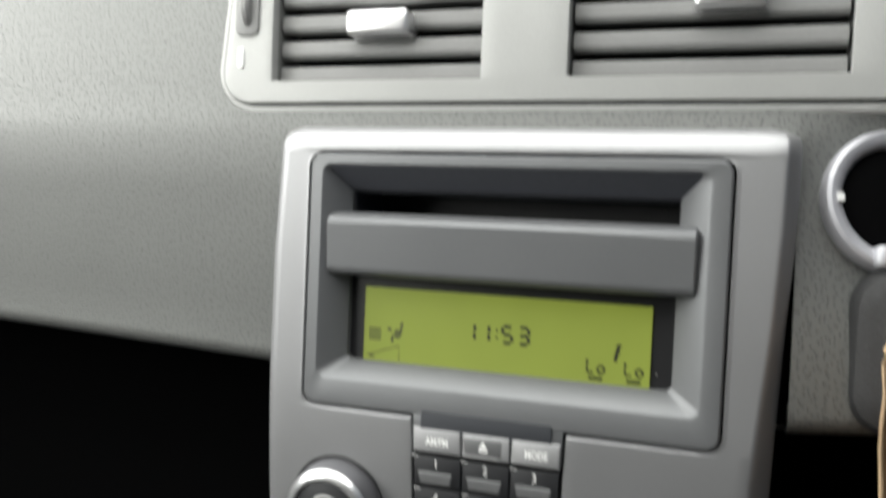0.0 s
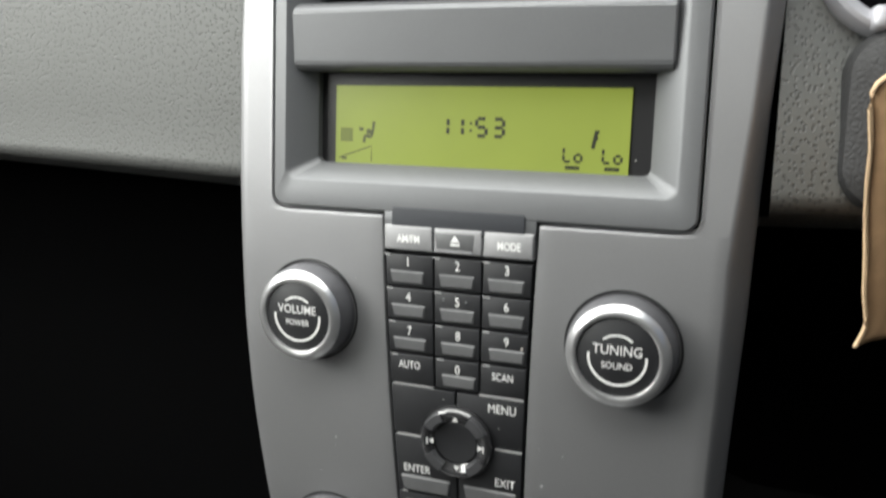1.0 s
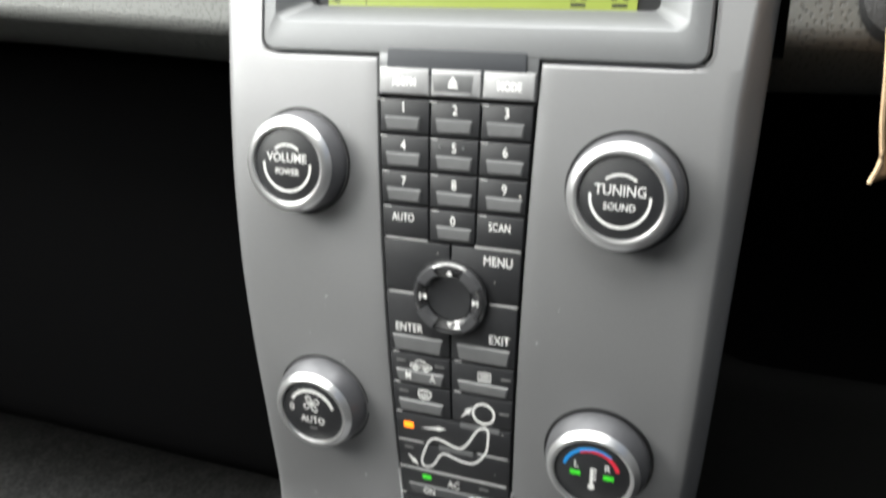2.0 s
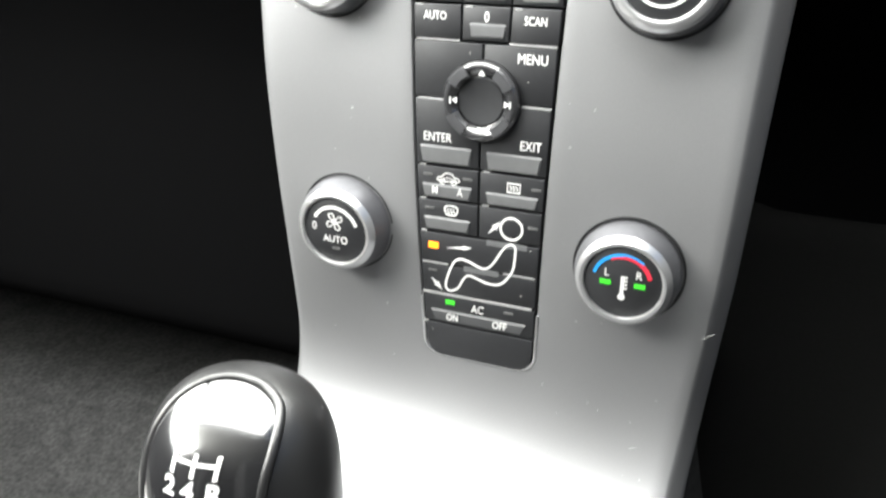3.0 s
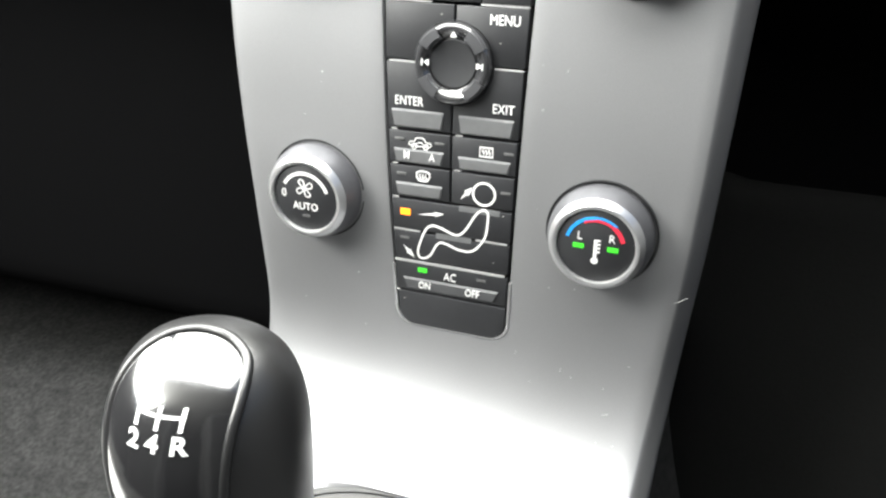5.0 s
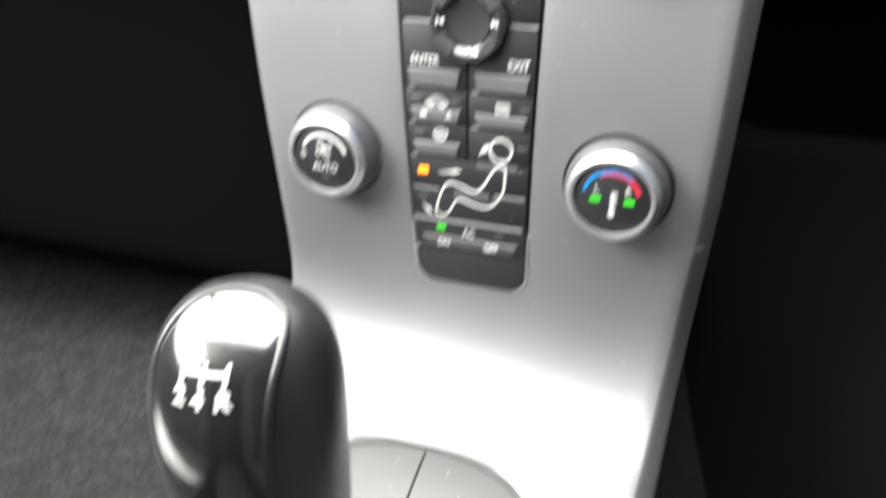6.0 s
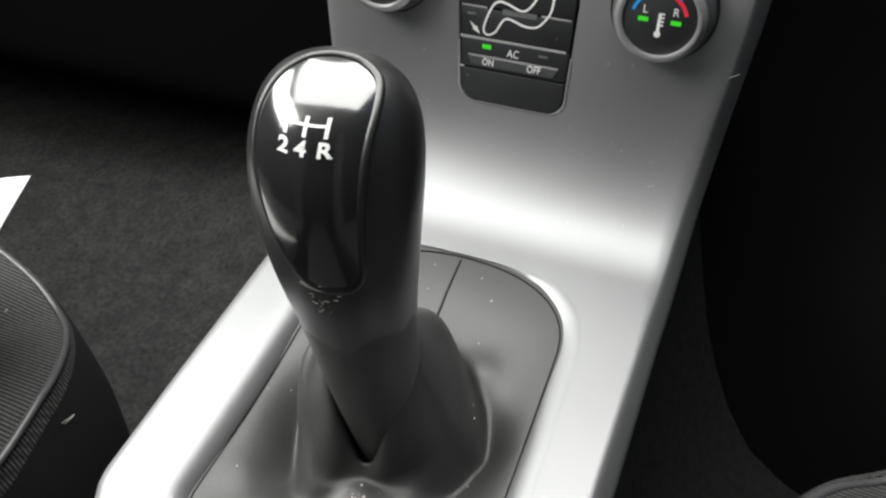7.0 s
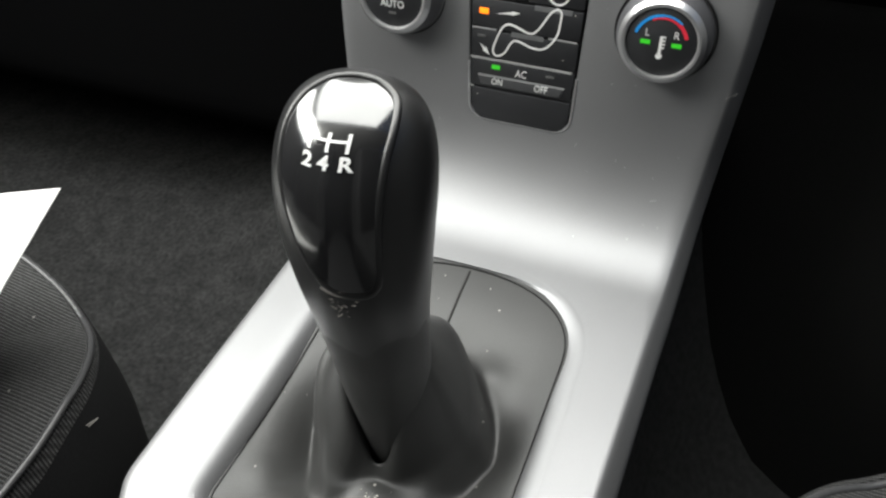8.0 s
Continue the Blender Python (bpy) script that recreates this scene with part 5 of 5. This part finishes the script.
def knob_surface(x, z, lift=0.0):
    """The point of the knob's seat-facing side at x and height z."""
    cx, cy, rx, ry = knob_at(z)
    f = max(-0.999, min(0.999, (x - cx) / rx))
    return Vector((x, cy - (ry + lift) * math.sqrt(1 - f * f), z + lift * 0.3))


def build_lever():
    lever = thing("gear_lever", None, "black leather gear knob with glossy shift pattern cap", "gear lever")
    smooth_rows = [tuple(p) for p in zip(*[[q.x for q in spline([(r[k], 0, 0) for r in KNOB_ROWS], 5)] for k in range(5)])]
    bm = bmesh.new()
    rings = []
    for z, cx, cy, rx, ry in smooth_rows:
        rings.append([bm.verts.new((cx + rx * math.cos(2 * math.pi * k / 64), cy + ry * math.sin(2 * math.pi * k / 64), z)) for k in range(64)])
    for a, b in zip(rings, rings[1:]):
        for k in range(64):
            bm.faces.new((a[k], a[(k + 1) % 64], b[(k + 1) % 64], b[k]))
    bm.faces.new(rings[-1])
    bm.faces.new(list(reversed(rings[0])))
    bmesh.ops.recalc_face_normals(bm, faces=bm.faces)
    grip_tree = BVHTree.FromBMesh(bm)
    part("grip", bm, KNOB_LEATHER, lever, "black leather grip")
    # the glossy cap let into the seat-facing side, with a rim round it
    outline = [(-7.8, 30.6), (-0.5, 30.7), (5.5, 28.1), (8.5, 24.2), (9.9, 17.3), (9.9, 9.0), (9.9, 1.0), (10.0, -10.2), (10.2, -18.4), (10.2, -26.0), (7.4, -30.6),
               (1.0, -32.3), (-4.6, -31.0), (-8.3, -28.0), (-12.6, -22.2), (-16.3, -14.6), (-19.6, -5.4), (-21.3, 1.0), (-21.9, 9.1), (-21.0, 16.0), (-18.4, 22.8), (-13.6, 28.0)]
    outline = [Vector((p.x * MM, p.y * MM)) for p in spline([(x, y, 0) for x, y in outline], 5, True)]
    middle = Vector((-0.0052, 0.002))
    out, up = Vector((0, -0.70, 0.714)), Vector((0, 0.714, 0.70))

    def on_knob(q, lift):
        """The knob's surface under a point of a plane that leans back towards the seats."""
        base = Vector((q.x, -0.160, 0.430)) + up * q.y
        hit, normal = grip_tree.ray_cast(base + out * 0.08, -out)[:2]
        return hit + normal * lift

    bm = bmesh.new()
    n = len(outline)
    rows = [[bm.verts.new(on_knob(middle + (p - middle) * f, 0.0007)) for p in outline] for f in (1.0, 0.97, 0.9, 0.8, 0.7, 0.6, 0.5, 0.4, 0.3, 0.2, 0.1)]
    for a, b in zip(rows, rows[1:]):
        for i in range(n):
            bm.faces.new((a[i], a[(i + 1) % n], b[(i + 1) % n], b[i]))
    bm.faces.new(rows[-1])
    cap = part("shift_cap", bm, GLOSS_BLACK, lever, "glossy black shift pattern cap")
    bm = bmesh.new()
    tube(bm, [on_knob(middle + (p - middle) * 1.05, 0.0002 - 0.0010 * max(0.0, min(1.0, (0.004 - p.y) / 0.03))) for p in outline], 0.0014, 10, True)
    part("cap_rim", bm, KNOB_LEATHER, lever, "raised rim round the cap")

    def lay(co):
        z = 0.4490 + co.y * 0.60 if co.y < 0.004 else 0.4514 + (co.y - 0.004) * 0.52
        spot, normal = grip_tree.find_nearest(knob_surface(co.x, z, 0.0007))[:2]
        return spot + normal * (0.00085 + co.z)

    bm = bmesh.new()
    for text, x in (("2", -0.0112), ("4", -0.0058), ("R", 0.0008)):
        letters(bm, text, x, 0.0, 0.0082, 0.0, 0.85, bold=0.00025, bend=lay)
    for x in (-0.0112, -0.0054, 0.0006):
        ribbon(bm, [(x, 0.0045 + 0.0010 * k) for k in range(9)], 0.0011, 0, 0.0001)
    ribbon(bm, [(-0.0118 + 0.0012 * k, 0.0092) for k in range(11)], 0.0011, 0, 0.0001)
    for vert in bm.verts:
        if vert.co.z < 0.1:
            vert.co = lay(vert.co)
    part("shift_pattern", bm, WHITE, cap, "white gate lines with 2, 4 and R")
    # worn patch where the cap ends
    random.seed(4)
    bm = bmesh.new()
    arc = [grip_tree.find_nearest(knob_surface(-0.0072 + 0.0010 * k, 0.4075 - 0.0018 * math.sin(math.pi * k / 14), 0.0006))[0] for k in range(9)]
    tube(bm, arc, 0.0006, 6)
    part("scuff", bm, SCUFF, lever, "worn pale edge of the leather")
    for k in range(20):
        z = 0.3960 + 0.0125 * random.random()
        x = -0.0010 + (z - 0.402) * -0.15 + random.gauss(0, 0.0022)
        p = grip_tree.find_nearest(knob_surface(x, z, 0.0003))[0]
        bm = bmesh.new()
        r = random.uniform(0.0002, 0.0011)
        tube(bm, [p + Vector((-r, 0, r * random.uniform(-1.5, 0.5))), p + Vector((0, -0.0001, 0)), p + Vector((r, 0, r * random.uniform(-0.5, 1.5)))], r * 0.28, 5)
        part("scuff", bm, SCUFF, lever, "worn scuffed leather")


build_lever()


def build_gaiter():
    gaiter = thing("gear_gaiter", None, "creased black leather gear gaiter in the tunnel", "gaiter")
    steps, rings = 220, 84
    y_front, y_back = -0.0575, -0.221

    def rim_point(a):
        """The opening's edge at angle a round the lever."""
        cx, cy = 0.0, -0.164
        d = Vector((math.cos(a), math.sin(a)))
        lo, hi = 0.0, 0.2
        for _ in range(30):
            mid = (lo + hi) / 2
            p = Vector((cx, cy)) + d * mid
            inside = y_back < p.y < y_front and max(p.x, -p.x / 1.05) < boot_half(s_of_y_fast(p.y - 0.0022)) + 0.0012
            lo, hi = (mid, hi) if inside else (lo, mid)
        return Vector((cx, cy)) + d * lo

    def around(deg, rows):
        """Smooth reading of a table that goes round in 360 degrees."""
        rows = sorted(rows)
        n = len(rows)
        for i in range(n):
            a, b = rows[i], rows[(i + 1) % n]
            d, w = (deg - a[0]) % 360, (b[0] - a[0]) % 360
            if d < w:
                f, p, q = d / w, rows[i - 1], rows[(i + 2) % n]
                s0 = (b[1] - p[1]) / ((b[0] - p[0]) % 360) * w
                s1 = (q[1] - a[1]) / ((q[0] - a[0]) % 360) * w
                return (2 * f ** 3 - 3 * f * f + 1) * a[1] + (f ** 3 - 2 * f * f + f) * s0 + (3 * f * f - 2 * f ** 3) * b[1] + (f ** 3 - f * f) * s1
        return rows[0][1]

    # the fold line of the sleeve round the lever: radius and height by angle (90 towards the dash), and the hollow outside it
    fold_r = [(0, 0.0290), (11, 0.0325), (22, 0.0332), (48, 0.0350), (71, 0.0375), (90, 0.0350), (125, 0.0335), (160, 0.0345), (190, 0.0310), (215, 0.0290), (245, 0.0310), (258, 0.0250), (275, 0.0212), (300, 0.0215), (325, 0.0225), (342, 0.0255)]
    fold_z = [(0, 0.3065), (11, 0.3085), (22, 0.3145), (48, 0.3275), (71, 0.3395), (90, 0.3400), (130, 0.3370), (160, 0.3320), (190, 0.3225), (215, 0.3120), (245, 0.3005), (270, 0.2965), (300, 0.2960), (325, 0.2985), (342, 0.3035)]
    hollow = [(0, 0.2880), (20, 0.2870), (45, 0.2910), (90, 0.2950), (130, 0.2900), (160, 0.2830), (190, 0.2760), (215, 0.2800), (240, 0.2920), (262, 0.2962), (278, 0.2990), (292, 0.2972), (318, 0.2925), (340, 0.2880)]
    # where the leather meets the lever's sleeve
    meets = [(0, 0.3540), (20, 0.3570), (48, 0.3600), (71, 0.3610), (90, 0.3620), (130, 0.3560), (150, 0.3540), (200, 0.3480), (235, 0.3330), (262, 0.3080), (285, 0.3060), (300, 0.3200), (318, 0.3380), (342, 0.3490)]
    drop_w = [(0, 0.010), (60, 0.012), (100, 0.020), (150, 0.012), (195, 0.007), (240, 0.010), (280, 0.016), (320, 0.012)]
    bm = bmesh.new()
    rows = []
    rim = [rim_point(2 * math.pi * k / steps) for k in range(steps)]
    for j in range(rings):
        t = j / (rings - 1)
        row = []
        for k in range(steps):
            a = 2 * math.pi * k / steps
            deg = math.degrees(a)
            e = rim[k]
            rim_r = (e - Vector((0, -0.164))).length
            fr, fz, low, w = around(deg, fold_r), around(deg, fold_z), around(deg, hollow), around(deg, drop_w)
            if t < 0.6:
                r = rim_r + (fr - rim_r) * (t / 0.6) ** 0.8
            else:
                r = fr + (0.0085 - fr) * (t - 0.6) / 0.4
            p = Vector((r * math.cos(a), -0.164 + r * math.sin(a)))
            if r < fr - 1e-7:
                f = (fr - r) / max(0.001, fr - 0.0164)
                # drawn taut from the lever's driver side, slack towards the passenger
                bend = 1.0 + 0.7 * max(0.0, min(1.0, 0.5 - 1.4 * math.cos(a)))
                z = fz + (around(deg, meets) - fz) * min(1.0, f) ** bend - (bend - 1.0) * 0.0029 * math.sin(math.pi * min(1.0, f)) - 3.2 * max(0.0, 0.0164 - r)
            elif r < fr + w:
                f = (r - fr) / w
                z = low + (fz - low) * (1 - f * f * (3 - 2 * f))
            else:
                f = min(1.0, (r - fr - w) / max(0.004, rim_r - fr - w))
                z = low + (face_point(s_of_y_fast(e.y), 0.0, -0.0036 + 0.0027 * max(0.0, math.sin(a)) ** 2 - 0.0050 * max(0.0, -math.cos(a)) ** 2).z - low) * (1 - (1 - f) ** 2) ** 1.15
            # the leather bulges beside the lever and buckles in front of the seats
            for bx, by, size, up in ((0.0262, -0.1210, 0.010, 0.0048), (0.0250, -0.1285, 0.0055, -0.0040), (0.0050, -0.1900, 0.008, 0.0035), (-0.0290, -0.2040, 0.008, 0.0030), (-0.0460, -0.1950, 0.008, 0.0030), (0.0330, -0.1900, 0.010, 0.0030)):
                z += up * math.exp(-((p.x - bx) ** 2 + (p.y - by) ** 2) / size ** 2)
            ease = math.sin(math.pi * t)
            z += 0.0009 * ease * noise.noise((p.x * 38, p.y * 38, 1.7)) + 0.00025 * ease * noise.noise((p.x * 120, p.y * 120, 4.0))
            row.append(bm.verts.new((p.x, p.y, z)))
        rows.append(row)
    for _ in range(18):
        calm = [[(rows[j - 1][k].co.z + rows[j + 1][k].co.z + 2 * rows[j][k].co.z + rows[j][k - 1].co.z + rows[j][(k + 1) % steps].co.z) / 6 for k in range(steps)] for j in range(1, rings - 1)]
        for j in range(1, rings - 1):
            for k in range(steps):
                rows[j][k].co.z = calm[j - 1][k]
    for a, b in zip(rows, rows[1:]):
        for k in range(steps):
            bm.faces.new((a[k], a[(k + 1) % steps], b[(k + 1) % steps], b[k]))
    heights = [[v.co.copy() for v in row] for row in rows]
    part("leather", bm, BOOT, gaiter, "creased black leather")
    # the leather's neck, drawn up round the foot of the knob
    bm = bmesh.new()
    neck = []
    for j in range(30):
        z = 0.292 + 0.0945 * j / 29
        cx, cy, rx, ry = knob_at(z)
        swell = 0.0006 - 0.0010 * max(0, j - 22) / 7
        row = []
        for k in range(72):
            a = 2 * math.pi * k / 72
            d = swell + 0.00045 * noise.noise((math.cos(a) * 2.2, math.sin(a) * 2.2, z * 45)) * min(1.0, (29 - j) / 4)
            row.append(bm.verts.new((cx + (rx + d) * math.cos(a), cy + (ry + d) * math.sin(a), z + 0.0018 * math.cos(a) * j / 29)))
        neck.append(row)
    for a, b in zip(neck, neck[1:]):
        for k in range(72):
            bm.faces.new((a[k], a[(k + 1) % 72], b[(k + 1) % 72], b[k]))
    part("neck", bm, BOOT, gaiter, "soft black leather neck")
    # stitched seam from the front of the opening to the lever
    k = steps // 4 + 1
    bm = bmesh.new()
    tube(bm, [heights[j][k] + Vector((0, 0, 0.0001)) for j in range(2, 52)], 0.0006, 6)
    part("seam", bm, SEAM, gaiter, "dark stitched seam")
    # dust caught in the leather
    random.seed(9)
    for _ in range(22):
        j, k = random.randint(4, 44), random.randint(0, steps - 1)
        p = heights[j][k] + Vector((0, 0, 0.0002))
        r = random.uniform(0.0001, 0.00028)
        part("dust", box(bmesh.new(), p.x - r, p.x + r, p.y - r * 1.6, p.y + r * 1.6, p.z - 0.0002, p.z + 0.0001), DUST, gaiter, "speck of pale dust")


    # crumbs gathered at the foot of the fold
    foot = [v for row in heights for v in row]
    for _ in range(16):
        x, y = 0.0035 + random.gauss(0, 0.0022), -0.1945 + random.gauss(0, 0.0022)
        p = min(foot, key=lambda v: (v.x - x) ** 2 + (v.y - y) ** 2) + Vector((0, 0, 0.0002))
        r = random.uniform(0.00012, 0.00038)
        part("dust", box(bmesh.new(), x - r, x + r, y - r, y + r, p.z - 0.0003, p.z + r), DUST, gaiter, "crumb of pale dust")


def s_of_y_fast(y):
    return S_FLAT - (-0.0635 - y) if y < -0.0635 else s_of_y(y)


S_FLAT = s_of_y(-0.0635)
build_gaiter()

# ---- seats ----


def build_seat(name, side, shift, label):
    """The inner front corner of a seat: cushion, side panel, piping round the mesh top."""
    seat = thing(name, pose(0, shift, 0.006 if side > 0 else 0.0), label, "car seat", "front seats")
    s = side
    # plan of the piping, from the inner side round the front corner
    plan = [(0.138, -0.62), (0.139, -0.40), (0.141, -0.30), (0.143, -0.235), (0.147, -0.208), (0.155, -0.180), (0.170, -0.156), (0.192, -0.140), (0.222, -0.127), (0.27, -0.117), (0.36, -0.110), (0.50, -0.108), (0.62, -0.118), (0.668, -0.165), (0.676, -0.30), (0.678, -0.62)]
    heights = [(0, 0.296), (0.30, 0.290), (0.38, 0.283), (0.46, 0.276), (0.52, 0.280), (0.62, 0.290), (1, 0.290)]
    flat = spline([(x, y, 0) for x, y in plan], 6)
    n = len(flat)
    line = [Vector((s * p.x, p.y, between(i / (n - 1), heights))) for i, p in enumerate(flat)]
    bm = bmesh.new()
    tube(bm, line, 0.0018, 10)
    part("piping", bm, PIPING, seat, "dark piping along the seam")
    centre = Vector((s * 0.41, -0.42, 0.300))
    bm = bmesh.new()
    rows = []
    for j in range(14):
        f = j / 13
        rows.append([bm.verts.new(p.lerp(centre, f * 0.98) + Vector((0, 0, 0.016 * math.sin(min(1.0, f * 2.2) * math.pi / 2) + 0.002 * noise.noise((p.x * 14, p.y * 14, f * 3))))) for p in line])
    for a, b in zip(rows, rows[1:]):
        for i in range(n - 1):
            bm.faces.new((a[i], a[i + 1], b[i + 1], b[i]))
    part("cushion_top", bm, FABRIC, seat, "ribbed black mesh upholstery")
    bm = bmesh.new()
    rows = []
    for j in range(16):
        f = j / 15
        out = (0.0100 if side > 0 else 0.0042) * math.sin(min(1.0, f * 1.9) * math.pi / 2) - 0.012 * max(0.0, f - 0.55)
        row = []
        for i, p in enumerate(line):
            a, b = line[max(0, i - 1)], line[min(n - 1, i + 1)]
            d = (b - a).normalized()
            o = Vector((d.y, -d.x, 0)) * s
            o = o.normalized() * -1
            front = max(0.0, o.y) ** 2
            row.append(bm.verts.new(p + o * out * (1 + 0.5 * front) + Vector((0, 0, -0.002 + 0.007 * front * math.sin(min(1.0, f * 3) * math.pi) - 0.17 * f ** (1.35 + 0.5 * front) + 0.0015 * noise.noise((p.x * 30, p.y * 30, f * 6))))))
        rows.append(row)
    for a, b in zip(rows[2:], rows[3:]):
        for i in range(n - 1):
            bm.faces.new((a[i], a[i + 1], b[i + 1], b[i]))
    band = bmesh.new()
    again = [[band.verts.new(v.co) for v in row] for row in rows[:3]]
    for a, b in zip(again, again[1:]):
        for i in range(n - 1):
            band.faces.new((a[i], a[i + 1], b[i + 1], b[i]))
    side_tree = BVHTree.FromBMesh(bm)
    part("edge_band", band, FABRIC, seat, "ribbed mesh band below the piping")
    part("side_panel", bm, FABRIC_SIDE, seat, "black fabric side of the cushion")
    bm = bmesh.new()
    box(bm, min(s * 0.17, s * 0.64), max(s * 0.17, s * 0.64), -0.60, -0.18, 0.06, 0.14, 0.01)
    part("base", bm, TRIM_DARK, seat)
    bm = bmesh.new()
    box(bm, min(s * 0.16, s * 0.66), max(s * 0.16, s * 0.66), -0.80, -0.62, 0.10, 0.95, 0.05, 4)
    part("backrest", bm, FABRIC, seat, "black mesh backrest")
    if side < 0:
        for x, y, z, dx, dy in ((-0.1440, -0.1905, 0.270, 0.0034, 0.0050), (-0.1452, -0.1900, 0.268, 0.0020, 0.0042)):
            spot, normal = side_tree.find_nearest((x, y, z))[:2]
            spot += normal * (0.0005 if normal.z > 0 or normal.x > 0 else -0.0005)
            part("lint", tube(bmesh.new(), [spot + Vector((dx, dy, 0.0014)), spot + Vector((0.0003, 0, 0.0004)), spot - Vector((dx, dy, 0.0010))], 0.0002, 6), DUST, seat, "pale thread of lint")
        for x, y, z, l in ((-0.20, -0.158, 0.2905, 0.0010), (-0.176, -0.20, 0.2935, 0.0008), (-0.2300, -0.1290, 0.2800, 0.0012)):
            part("lint", tube(bmesh.new(), [(x - l / 3, y - l / 2, z), (x, y, z + 0.0004), (x + l / 3, y + l / 2, z + 0.0006)], 0.00035, 5), DUST, seat, "speck of pale lint")
    return seat


build_seat("passenger_seat", -1, 0.0, "black mesh passenger seat cushion with dark piping")
build_seat("driver_seat", 1, 0.034, "black mesh driver seat cushion with dark piping")


def build_paper():
    paper = thing("paper_sheet", None, "sheet of white paper resting on the passenger seat", "paper")
    c = Vector((-0.1766, -0.1306, 0.3594))
    along = Vector((-0.200, -0.076, -0.040))
    down = Vector((0.030, -0.190, -0.042))
    bm = bmesh.new()
    rows = []
    for j in range(25):
        g = j / 24
        rows.append([bm.verts.new(c + along * (i / 24) + down * 1.5 * g + Vector((0, 0, 0.006 * math.sin(math.pi * i / 24) * (1 - g)))) for i in range(25)])
    for a, b in zip(rows, rows[1:]):
        for i in range(24):
            bm.faces.new((a[i], a[i + 1], b[i + 1], b[i]))
    ob = part("sheet", bm, PAPER, paper)
    solid = ob.modifiers.new("thickness", "SOLIDIFY")
    solid.thickness = 0.0004


build_paper()
